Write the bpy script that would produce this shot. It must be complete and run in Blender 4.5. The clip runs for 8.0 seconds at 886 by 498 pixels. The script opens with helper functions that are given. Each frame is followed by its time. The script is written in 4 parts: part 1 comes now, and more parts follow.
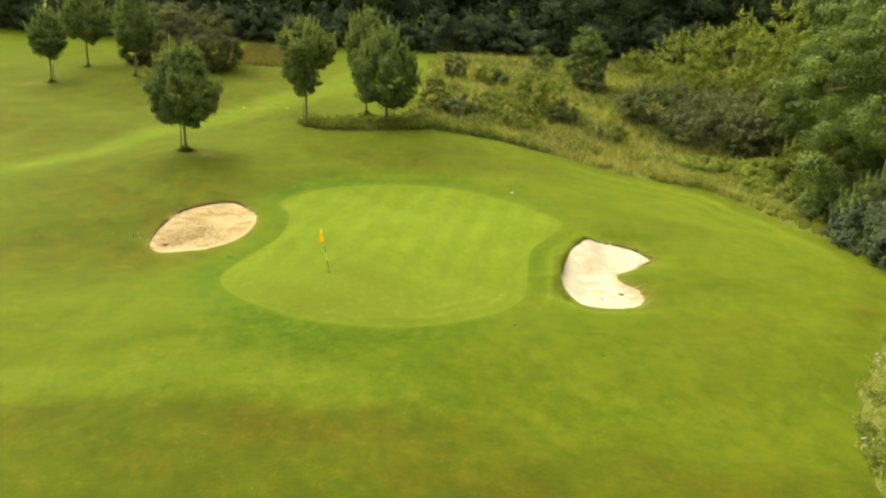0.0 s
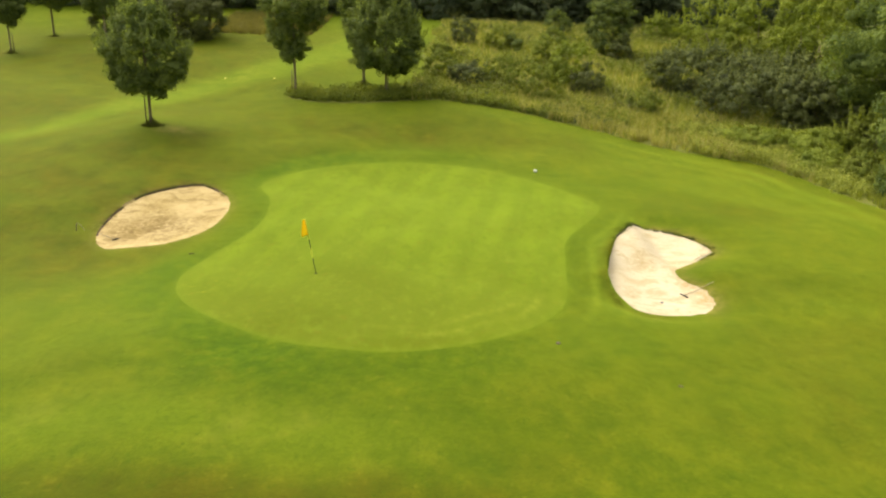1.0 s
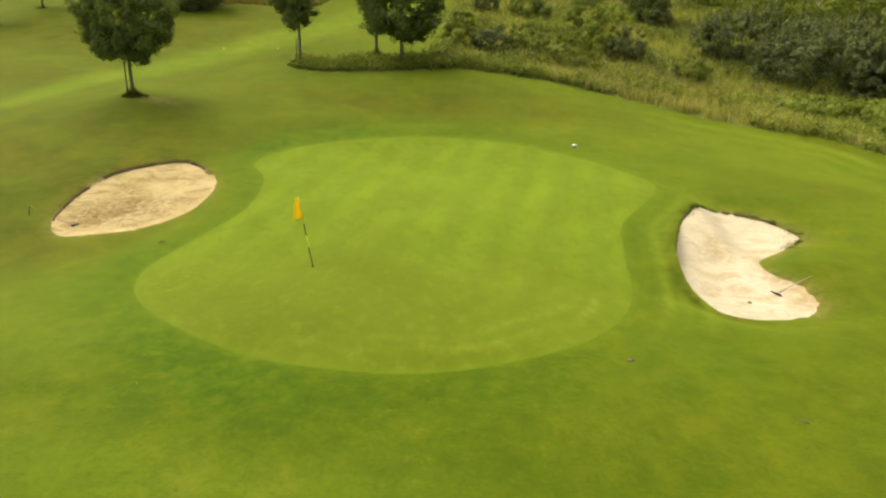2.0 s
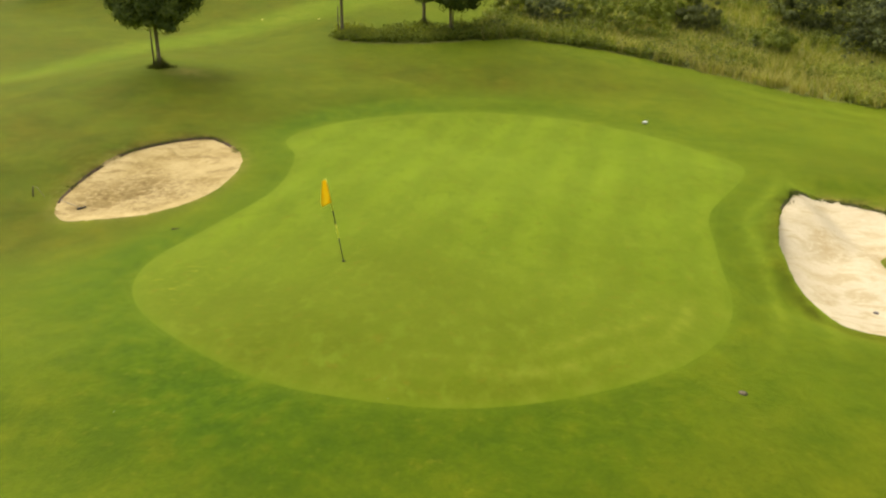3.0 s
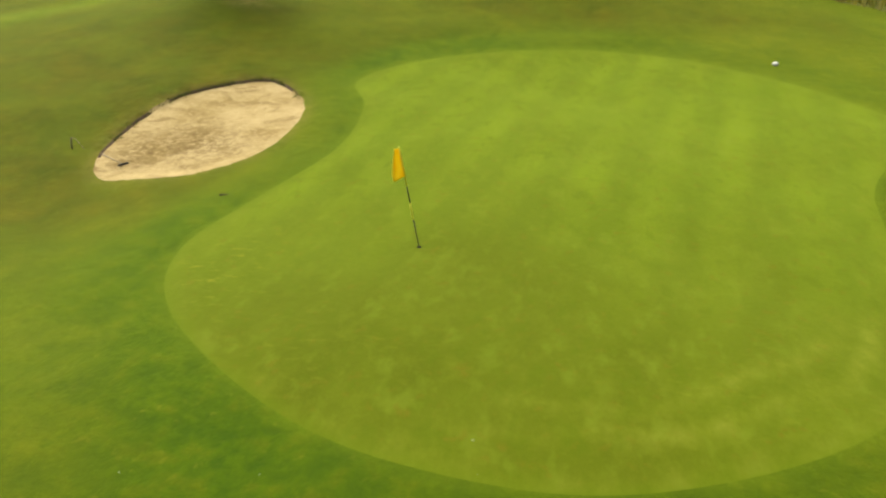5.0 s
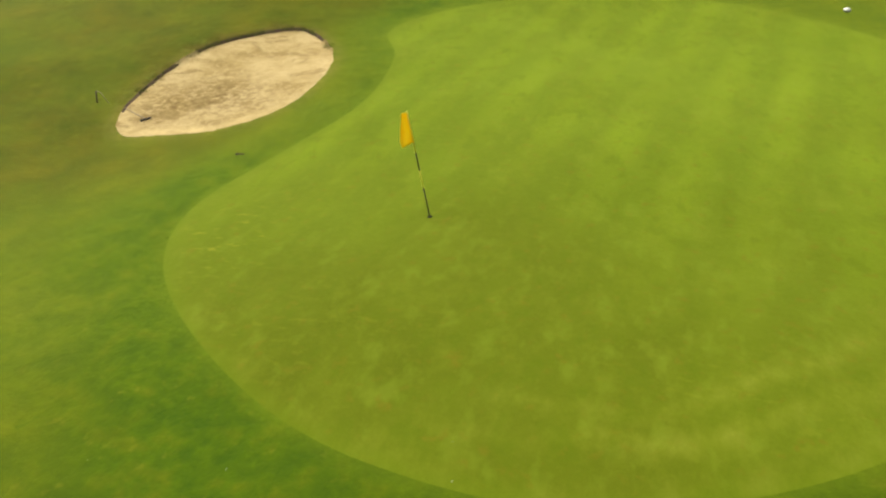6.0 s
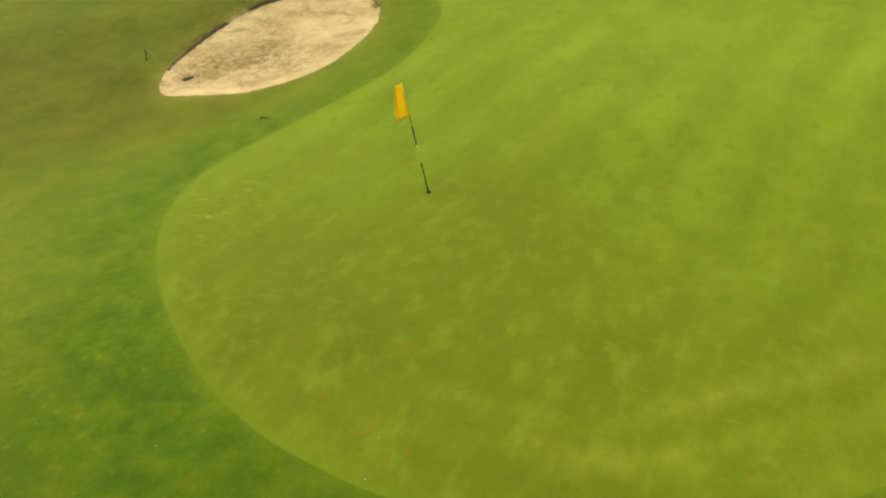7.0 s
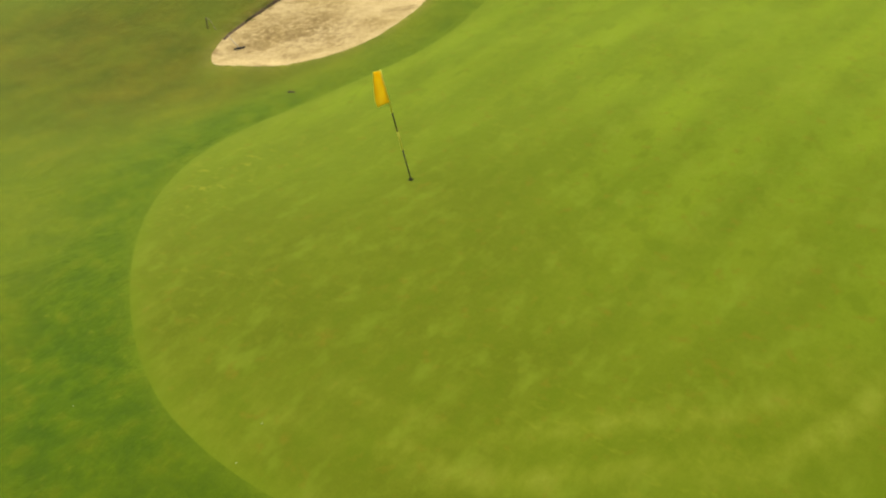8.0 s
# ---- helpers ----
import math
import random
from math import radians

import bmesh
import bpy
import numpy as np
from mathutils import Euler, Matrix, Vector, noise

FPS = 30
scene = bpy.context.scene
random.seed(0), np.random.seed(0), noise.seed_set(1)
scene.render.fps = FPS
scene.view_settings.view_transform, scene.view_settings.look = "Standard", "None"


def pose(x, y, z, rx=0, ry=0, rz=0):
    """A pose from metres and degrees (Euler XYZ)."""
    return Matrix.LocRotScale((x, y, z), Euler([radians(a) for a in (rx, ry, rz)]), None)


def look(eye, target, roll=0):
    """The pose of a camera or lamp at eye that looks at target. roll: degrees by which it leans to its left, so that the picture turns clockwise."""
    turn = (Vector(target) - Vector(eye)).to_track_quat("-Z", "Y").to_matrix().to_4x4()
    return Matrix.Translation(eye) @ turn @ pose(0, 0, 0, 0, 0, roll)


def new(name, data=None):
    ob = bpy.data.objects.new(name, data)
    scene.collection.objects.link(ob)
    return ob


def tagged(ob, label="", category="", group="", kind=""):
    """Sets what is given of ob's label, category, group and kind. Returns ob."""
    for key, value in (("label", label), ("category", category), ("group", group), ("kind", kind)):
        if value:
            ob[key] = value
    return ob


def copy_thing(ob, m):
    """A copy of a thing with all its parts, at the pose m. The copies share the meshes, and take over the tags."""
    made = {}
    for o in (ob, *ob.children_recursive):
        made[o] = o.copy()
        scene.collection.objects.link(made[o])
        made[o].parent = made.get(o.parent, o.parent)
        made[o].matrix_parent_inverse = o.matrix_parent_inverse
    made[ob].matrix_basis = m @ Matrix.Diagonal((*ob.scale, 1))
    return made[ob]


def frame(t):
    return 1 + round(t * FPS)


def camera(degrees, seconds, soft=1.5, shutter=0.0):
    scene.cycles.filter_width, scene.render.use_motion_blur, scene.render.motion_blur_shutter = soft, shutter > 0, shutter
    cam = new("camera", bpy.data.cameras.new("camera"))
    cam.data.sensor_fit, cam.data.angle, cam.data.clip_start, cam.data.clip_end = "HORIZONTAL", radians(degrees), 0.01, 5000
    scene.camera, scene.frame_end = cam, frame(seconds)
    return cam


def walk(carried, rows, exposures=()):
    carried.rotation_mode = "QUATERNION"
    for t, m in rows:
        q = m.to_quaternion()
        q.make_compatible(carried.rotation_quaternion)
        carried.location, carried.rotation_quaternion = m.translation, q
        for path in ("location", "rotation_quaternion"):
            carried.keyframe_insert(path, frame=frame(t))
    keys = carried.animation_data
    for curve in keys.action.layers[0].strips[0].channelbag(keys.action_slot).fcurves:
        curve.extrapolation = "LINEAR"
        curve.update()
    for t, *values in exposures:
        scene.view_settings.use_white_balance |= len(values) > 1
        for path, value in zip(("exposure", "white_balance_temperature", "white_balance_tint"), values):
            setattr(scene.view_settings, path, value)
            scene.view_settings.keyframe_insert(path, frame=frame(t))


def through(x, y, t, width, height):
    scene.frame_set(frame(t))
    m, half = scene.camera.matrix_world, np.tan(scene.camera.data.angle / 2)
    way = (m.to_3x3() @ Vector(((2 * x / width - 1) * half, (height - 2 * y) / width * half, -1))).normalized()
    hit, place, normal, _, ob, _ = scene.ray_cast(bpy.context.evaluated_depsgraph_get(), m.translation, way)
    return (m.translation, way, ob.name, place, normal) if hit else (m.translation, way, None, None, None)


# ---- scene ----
cam = camera(60.0, 8.0, soft=2.2)
PATH = [
    (0, (5.302, -34.279, 11.336), (5.302, -32.359, 10.778), 1.8),
    (0.5, (5.032, -30.445, 10.514), (5.03, -28.53, 9.937), 1.5),
    (1, (4.764, -26.72, 9.573), (4.758, -24.814, 8.968), 1.1),
    (1.5, (4.502, -23.655, 8.554), (4.488, -21.753, 7.934), 0.9),
    (3, (4.037, -17.485, 6.767), (3.869, -15.611, 6.09), 0.1),
    (3.5, (3.652, -16.325, 6.711), (3.435, -14.47, 5.995), -0.0),
    (4, (3.256, -15.288, 6.676), (2.999, -13.455, 5.919), -0.0),
    (4.5, (3.072, -14.409, 6.55), (2.775, -12.598, 5.756), -0.3),
    (6, (3.888, -12.486, 6.664), (3.399, -10.812, 5.686), -2.0),
    (6.5, (4.691, -11.89, 6.724), (4.087, -10.286, 5.693), -3.2),
    (7, (5.59, -11.245, 6.745), (4.861, -9.72, 5.674), -4.0),
    (7.5, (6.755, -10.608, 6.838), (5.892, -9.177, 5.74), -5.4),
    (8, (7.89, -9.685, 6.877), (6.892, -8.363, 5.757), -5.7),
]
walk(cam, [(t, look(eye, target, roll)) for t, eye, target, roll in PATH],
     [(0.0, 1.08, 6700, 8), (1.5, 0.86, 6700, 8), (4.0, 0.67, 6650, 7), (8.0, 0.655, 6650, 7)])

# ---- world, sun, exposure ----
SUN_FROM = Vector((-0.45, 0.26, 0.95)).normalized()
world = bpy.data.worlds.new("sky")
scene.world = world
world.use_nodes = True
wn = world.node_tree.nodes
sky = wn.new("ShaderNodeTexSky")
sky.sky_type, sky.sun_disc = "NISHITA", False
sky.sun_elevation = math.asin(SUN_FROM.z)
sky.sun_rotation = math.atan2(SUN_FROM.x, SUN_FROM.y)
sky.dust_density, sky.air_density = 6.0, 1.0
haze = wn.new("ShaderNodeHueSaturation")  # thin high cloud takes the blue out of the sky
haze.inputs["Saturation"].default_value = 0.35
wn["Background"].inputs["Strength"].default_value = 0.15
world.node_tree.links.new(sky.outputs[0], haze.inputs["Color"])
world.node_tree.links.new(haze.outputs[0], wn["Background"].inputs["Color"])
sun = new("sun", bpy.data.lights.new("sun", "SUN"))
sun.data.energy, sun.data.angle, sun.data.color = 1.1, radians(70.0), (1.0, 0.93, 0.78)
sun.matrix_world = look(SUN_FROM * 300, (0, 0, 0))

rng = np.random.default_rng(7)


# ---- materials ----
def material(name, rough=0.8):
    m = bpy.data.materials.new(name)
    m.use_nodes = True
    n, l = m.node_tree.nodes, m.node_tree.links
    b = n["Principled BSDF"]
    b.inputs["Roughness"].default_value = rough
    b.inputs["Specular IOR Level"].default_value = 0.25
    return m, n, l, b


def ramp(n, l, source, stops):
    r = n.new("ShaderNodeValToRGB")
    e = r.color_ramp.elements
    while len(e) < len(stops):
        e.new(0.5)
    for k, (p, c) in zip(e, stops):
        k.position, k.color = p, (*c, 1)
    l.new(source, r.inputs[0])
    return r.outputs[0]


def fractal(n, l, scale, detail=4, rough=0.55, stretch=(1, 1, 1), turn=0.0, distort=0.0):
    c = n.new("ShaderNodeTexCoord")
    mp = n.new("ShaderNodeMapping")
    mp.inputs["Scale"].default_value = stretch
    mp.inputs["Rotation"].default_value = (0, 0, turn)
    t = n.new("ShaderNodeTexNoise")
    t.inputs["Scale"].default_value, t.inputs["Detail"].default_value = scale, detail
    t.inputs["Roughness"].default_value, t.inputs["Distortion"].default_value = rough, distort
    l.new(c.outputs["Object"], mp.inputs[0])
    l.new(mp.outputs[0], t.inputs["Vector"])
    return t.outputs["Fac"]


def blend(n, l, fac, a, b, mode="MIX"):
    x = n.new("ShaderNodeMix")
    x.data_type, x.blend_type = "RGBA", mode
    for sock, v in ((x.inputs["Factor"], fac), (x.inputs["A"], a), (x.inputs["B"], b)):
        if isinstance(v, (int, float)):
            sock.default_value = v
        elif isinstance(v, tuple):
            sock.default_value = (*v, 1)
        else:
            l.new(v, sock)
    return x.outputs["Result"]


def span(n, l, v, a, b, c=0.0, d=1.0):
    r = n.new("ShaderNodeMapRange")
    l.new(v, r.inputs[0])
    for k, x in enumerate((a, b, c, d)):
        r.inputs[k + 1].default_value = x
    return r.outputs[0]


def attribute(n, name):
    a = n.new("ShaderNodeAttribute")
    a.attribute_name = name
    return a.outputs["Fac"]


def relief(n, l, b, parts):
    prev = None
    for v, strength, dist in parts:
        u = n.new("ShaderNodeBump")
        u.inputs["Strength"].default_value, u.inputs["Distance"].default_value = strength, dist
        l.new(v, u.inputs["Height"])
        if prev:
            l.new(prev, u.inputs["Normal"])
        prev = u.outputs[0]
    l.new(prev, b.inputs["Normal"])


def turf_material():
    """Mown rough: olive and yellow-green patches, lusher by the collar, dry on the banks (with shade painted in west of
    the pale bunker), pale where the fairway is cut short.
    """
    m, n, l, b = material("mown_turf", 0.85)
    big = fractal(n, l, 0.16, 5, 0.6)
    mid = fractal(n, l, 0.6, 6, 0.64, distort=0.25)
    patch = fractal(n, l, 1.2, 6, 0.66, stretch=(1, 0.85, 1), distort=0.15)
    clump = fractal(n, l, 1.9, 4, 0.62)
    tuft = fractal(n, l, 4.6, 3, 0.55)
    fine = fractal(n, l, 9.0, 5, 0.7)
    blade = fractal(n, l, 45.0, 3, 0.7)
    col = ramp(n, l, big, [(0.32, (0.060, 0.092, 0.002)), (0.5, (0.084, 0.108, 0.003)), (0.68, (0.112, 0.124, 0.005))])
    col = blend(n, l, span(n, l, mid, 0.42, 0.62, 0.0, 0.65), col, ramp(n, l, patch, [(0.36, (0.050, 0.084, 0.002)), (0.66, (0.106, 0.120, 0.004))]))
    lush = ramp(n, l, clump, [(0.36, (0.028, 0.066, 0.001)), (0.52, (0.048, 0.090, 0.001)), (0.66, (0.074, 0.101, 0.002))])
    col = blend(n, l, attribute(n, "lush"), col, lush)
    dry = ramp(n, l, mid, [(0.34, (0.034, 0.043, 0.001)), (0.5, (0.057, 0.055, 0.002)), (0.66, (0.083, 0.069, 0.003))])
    thin = n.new("ShaderNodeMath")
    thin.operation = "MULTIPLY"
    l.new(attribute(n, "dry"), thin.inputs[0])
    l.new(span(n, l, fractal(n, l, 0.45, 5, 0.62), 0.38, 0.58, 0.58, 1.05), thin.inputs[1])
    col = blend(n, l, thin.outputs[0], col, dry)
    cut = ramp(n, l, mid, [(0.3, (0.084, 0.122, 0.004)), (0.5, (0.104, 0.140, 0.006)), (0.7, (0.142, 0.164, 0.012))])
    col = blend(n, l, attribute(n, "cut"), col, cut)
    scuff = n.new("ShaderNodeMath")
    scuff.operation = "MULTIPLY"
    l.new(attribute(n, "bare"), scuff.inputs[0])
    l.new(span(n, l, fractal(n, l, 3.2, 5, 0.7), 0.36, 0.58, 0.25, 1.0), scuff.inputs[1])
    col = blend(n, l, scuff.outputs[0], col, (0.230, 0.165, 0.045))
    col = blend(n, l, attribute(n, "ring"), col, ramp(n, l, tuft, [(0.35, (0.105, 0.150, 0.006)), (0.65, (0.180, 0.210, 0.014))]))
    col = blend(n, l, span(n, l, tuft, 0.60, 0.72, 0.0, 0.45), col, (0.040, 0.078, 0.002))
    col = blend(n, l, span(n, l, tuft, 0.38, 0.28, 0.0, 0.35), col, (0.150, 0.150, 0.010))
    col = blend(n, l, attribute(n, "fringe"), col, (0.086, 0.124, 0.004))
    col = blend(n, l, 1.0, col, ramp(n, l, patch, [(0.34, (0.75, 0.81, 0.73)), (0.5, (0.90, 0.92, 0.90)), (0.68, (1.05, 1.02, 1.02))]), "MULTIPLY")
    col = blend(n, l, 1.0, col, ramp(n, l, fine, [(0.28, (0.87, 0.88, 0.86)), (0.72, (1.12, 1.10, 1.12))]), "MULTIPLY")
    col = blend(n, l, 1.0, col, ramp(n, l, blade, [(0.2, (0.86, 0.86, 0.86)), (0.75, (1.08, 1.08, 1.08))]), "MULTIPLY")
    l.new(col, b.inputs["Base Color"])
    b.inputs["Specular IOR Level"].default_value = 0.06
    b.inputs["Sheen Weight"].default_value, b.inputs["Sheen Roughness"].default_value = 0.35, 0.45
    b.inputs["Sheen Tint"].default_value = (0.72, 0.9, 0.06, 1)
    relief(n, l, b, [(mid, 0.2, 0.10), (clump, 0.25, 0.05), (fine, 0.35, 0.03), (blade, 0.35, 0.015)])
    return m


def green_material():
    """Close-cut putting surface with faint mowing stripes, scuffs, pale marks and turning bands near the front edge."""
    m, n, l, b = material("putting_turf", 0.75)
    c = n.new("ShaderNodeTexCoord")
    mp = n.new("ShaderNodeMapping")
    mp.inputs["Rotation"].default_value = (0, 0, radians(10))
    w = n.new("ShaderNodeTexWave")
    w.inputs["Scale"].default_value, w.inputs["Distortion"].default_value = 0.19, 0.5
    w.inputs["Detail"].default_value, w.inputs["Detail Scale"].default_value = 3, 0.7
    l.new(c.outputs["Object"], mp.inputs[0])
    l.new(mp.outputs[0], w.inputs["Vector"])
    big = fractal(n, l, 0.13, 4, 0.55)
    mid = fractal(n, l, 0.8, 6, 0.62, stretch=(1, 0.5, 1), distort=0.3)
    patch = fractal(n, l, 1.8, 6, 0.68, stretch=(1, 0.6, 1), turn=0.3, distort=0.15)
    fine = fractal(n, l, 9.0, 4, 0.65)
    blade = fractal(n, l, 70.0, 2, 0.6)
    col = ramp(n, l, big, [(0.32, (0.086, 0.130, 0.004)), (0.68, (0.110, 0.153, 0.007))])
    stripe = n.new("ShaderNodeMath")
    stripe.operation = "MULTIPLY"
    l.new(span(n, l, w.outputs["Fac"], 0.15, 0.85, 0.0, 0.95), stripe.inputs[0])
    l.new(span(n, l, fractal(n, l, 0.3, 3, 0.5, stretch=(1, 0.6, 1)), 0.34, 0.62, 0.35, 1.0), stripe.inputs[1])
    col = blend(n, l, stripe.outputs[0], col, (0.130, 0.182, 0.007))
    col = blend(n, l, attribute(n, "worn"), col, ramp(n, l, mid, [(0.35, (0.072, 0.091, 0.003)), (0.65, (0.092, 0.116, 0.005))]))
    col = blend(n, l, span(n, l, mid, 0.48, 0.68, 0.0, 0.55), col, (0.076, 0.100, 0.003))
    col = blend(n, l, span(n, l, patch, 0.50, 0.78, 0.0, 0.5), col, (0.132, 0.160, 0.009))
    col = blend(n, l, span(n, l, patch, 0.45, 0.30, 0.0, 0.5), col, (0.078, 0.110, 0.003))
    col = blend(n, l, span(n, l, fine, 0.54, 0.80, 0.0, 0.3), col, (0.130, 0.146, 0.012))
    col = blend(n, l, span(n, l, fine, 0.44, 0.28, 0.0, 0.3), col, (0.074, 0.094, 0.003))
    smudge = fractal(n, l, 2.4, 3, 0.55, stretch=(1, 0.55, 1), turn=0.2, distort=0.15)
    fleck = fractal(n, l, 4.2, 3, 0.55)
    mark = fractal(n, l, 5.0, 3, 0.55, stretch=(0.6, 1.3, 1), turn=-0.25)
    col = blend(n, l, span(n, l, smudge, 0.54, 0.70, 0.0, 0.4), col, (0.138, 0.182, 0.012))
    col = blend(n, l, span(n, l, smudge, 0.44, 0.33, 0.0, 0.5), col, (0.072, 0.104, 0.003))
    col = blend(n, l, span(n, l, fleck, 0.60, 0.72, 0.0, 0.55), col, (0.120, 0.104, 0.006))
    col = blend(n, l, attribute(n, "rim"), col, ramp(n, l, patch, [(0.34, (0.090, 0.120, 0.004)), (0.5, (0.140, 0.165, 0.010)), (0.66, (0.190, 0.205, 0.020))]))
    scuff = n.new("ShaderNodeMath")
    scuff.operation = "MULTIPLY"
    l.new(attribute(n, "scuffed"), scuff.inputs[0])
    l.new(span(n, l, mark, 0.58, 0.72, 0.0, 0.8), scuff.inputs[1])
    col = blend(n, l, scuff.outputs[0], col, (0.195, 0.200, 0.014))
    col = blend(n, l, attribute(n, "fringe"), col, (0.086, 0.124, 0.004))
    col = blend(n, l, 1.0, col, ramp(n, l, blade, [(0.2, (0.88, 0.88, 0.88)), (0.8, (1.06, 1.06, 1.06))]), "MULTIPLY")
    l.new(col, b.inputs["Base Color"])
    b.inputs["Specular IOR Level"].default_value = 0.03
    b.inputs["Sheen Weight"].default_value, b.inputs["Sheen Roughness"].default_value = 0.5, 0.4
    b.inputs["Sheen Tint"].default_value = (0.72, 0.9, 0.10, 1)
    relief(n, l, b, [(mid, 0.12, 0.05), (fine, 0.25, 0.015), (blade, 0.2, 0.005)])
    return m


def sand_material(name, light, mean, dark, trodden):
    """Raked, trodden bunker sand with damp, scuffed patches and footmarks."""
    m, n, l, b = material(name, 0.95)
    big = fractal(n, l, 0.6, 4, 0.55, distort=0.4)
    foot = fractal(n, l, 1.4, 5, 0.62, stretch=(0.75, 1.25, 1), turn=0.5, distort=0.6)
    small = fractal(n, l, 5.0, 4, 0.65, distort=0.5)
    grain = fractal(n, l, 60, 3, 0.7)
    col = ramp(n, l, big, [(0.4, mean), (0.6, light)])
    col = blend(n, l, span(n, l, foot, 0.50, 0.62, 0.0, 0.8), col, tuple(0.5 * (p + q) for p, q in zip(mean, dark)))
    col = blend(n, l, span(n, l, foot, 0.46, 0.36, 0.0, 0.75), col, light)
    col = blend(n, l, span(n, l, small, 0.52, 0.68, 0.0, 0.35), col, tuple(0.7 * p + 0.3 * q for p, q in zip(mean, dark)))
    col = blend(n, l, span(n, l, small, 0.46, 0.34, 0.0, 0.5), col, tuple(1.06 * p for p in light))
    col = blend(n, l, attribute(n, "scuffed"), col, tuple(min(0.8, 1.25 * p) for p in light))
    trod = n.new("ShaderNodeMath")
    trod.operation = "MULTIPLY"
    l.new(attribute(n, "trod"), trod.inputs[0])
    l.new(span(n, l, small, 0.35, 0.62, 0.15, 1.0), trod.inputs[1])
    col = blend(n, l, trod.outputs[0], col, dark)
    col = blend(n, l, 1.0, col, ramp(n, l, grain, [(0.2, (0.88, 0.88, 0.88)), (0.8, (1.1, 1.1, 1.1))]), "MULTIPLY")
    l.new(col, b.inputs["Base Color"])
    b.inputs["Specular IOR Level"].default_value = 0.1
    relief(n, l, b, [(foot, trodden, 0.2), (small, trodden, 0.05), (grain, 0.4, 0.01)])
    return m


def leaf_material(name, dark, light, through=0.35):
    """Leaves that let some light through; leaves and sprays differ in shade."""
    m, n, l, b = material(name, 0.75)
    b.inputs["Specular IOR Level"].default_value = 0.14
    g = n.new("ShaderNodeNewGeometry")
    o = n.new("ShaderNodeObjectInfo")
    mean = tuple(0.5 * (p + q) for p, q in zip(dark, light))
    col = ramp(n, l, attribute(n, "tone"), [(0.0, dark), (0.5, mean), (1.0, light)])
    col = blend(n, l, 1.0, col, ramp(n, l, g.outputs["Random Per Island"], [(0.0, (0.78, 0.80, 0.8)), (1.0, (1.25, 1.2, 1.1))]), "MULTIPLY")
    col = blend(n, l, span(n, l, o.outputs["Random"], 0, 1, 0.0, 0.3), col, dark)
    l.new(col, b.inputs["Base Color"])
    t = n.new("ShaderNodeBsdfTranslucent")
    l.new(blend(n, l, 1.0, col, (1.25, 1.25, 0.5), "MULTIPLY"), t.inputs["Color"])
    x = n.new("ShaderNodeMixShader")
    x.inputs[0].default_value = through
    l.new(b.outputs[0], x.inputs[1])
    l.new(t.outputs[0], x.inputs[2])
    l.new(x.outputs[0], n["Material Output"].inputs["Surface"])
    return m


def plain_material(name, dark, light, scale=8.0, rough=0.8, stretch=(1, 1, 1), bump=0.4, depth=0.01, specular=0.25):
    m, n, l, b = material(name, rough)
    v = fractal(n, l, scale, 5, 0.65, stretch=stretch)
    l.new(ramp(n, l, v, [(0.3, dark), (0.7, light)]), b.inputs["Base Color"])
    b.inputs["Specular IOR Level"].default_value = specular
    relief(n, l, b, [(v, bump, depth)])
    return m


TURF, GREEN = turf_material(), green_material()
SAND_TAN = sand_material("tan_sand", (0.455, 0.346, 0.157), (0.332, 0.242, 0.092), (0.155, 0.102, 0.032), 0.75)
SAND_PALE = sand_material("pale_sand", (0.53, 0.445, 0.290), (0.48, 0.395, 0.245), (0.32, 0.222, 0.080), 0.3)
LIP_SOIL = plain_material("brown_lip_soil", (0.045, 0.027, 0.014), (0.105, 0.070, 0.040), 14, 0.95, bump=0.8, depth=0.03)
SOIL = plain_material("turf_edge_soil", (0.035, 0.035, 0.010), (0.085, 0.075, 0.025), 14, 0.95, bump=0.8, depth=0.03)
MEADOW = plain_material("meadow_sward", (0.110, 0.130, 0.014), (0.185, 0.185, 0.034), 1.2, 0.95, bump=0.8, depth=0.1)
BARK = plain_material("grey_bark", (0.125, 0.103, 0.048), (0.255, 0.212, 0.108), 10, 0.9, (3, 3, 0.6), 0.7, 0.02)
STAKE = plain_material("weathered_stake", (0.085, 0.068, 0.042), (0.170, 0.138, 0.088), 12, 0.85, (4, 4, 0.5), 0.4)
LEAF_YOUNG = leaf_material("young_tree_leaf", (0.092, 0.128, 0.040), (0.222, 0.264, 0.070), 0.52)
LEAF_DARK = leaf_material("forest_leaf", (0.062, 0.082, 0.040), (0.120, 0.146, 0.064), 0.3)
LEAF_THORN = leaf_material("thorn_leaf", (0.084, 0.098, 0.034), (0.148, 0.164, 0.052), 0.4)
LEAF_BRIGHT = leaf_material("willow_scrub_leaf", (0.160, 0.205, 0.030), (0.280, 0.325, 0.050), 0.48)
LEAF_ALDER = leaf_material("alder_leaf", (0.060, 0.092, 0.026), (0.240, 0.298, 0.070), 0.45)
LEAF_BRAMBLE = leaf_material("bramble_leaf", (0.072, 0.086, 0.038), (0.188, 0.214, 0.066), 0.38)
LEAF_WEED = leaf_material("weed_leaf", (0.120, 0.150, 0.022), (0.210, 0.240, 0.036), 0.42)
GRASS_GREEN = leaf_material("long_green_grass", (0.205, 0.234, 0.036), (0.335, 0.352, 0.070), 0.45)
GRASS_DRY = leaf_material("long_dry_grass", (0.330, 0.305, 0.095), (0.510, 0.465, 0.190), 0.45)


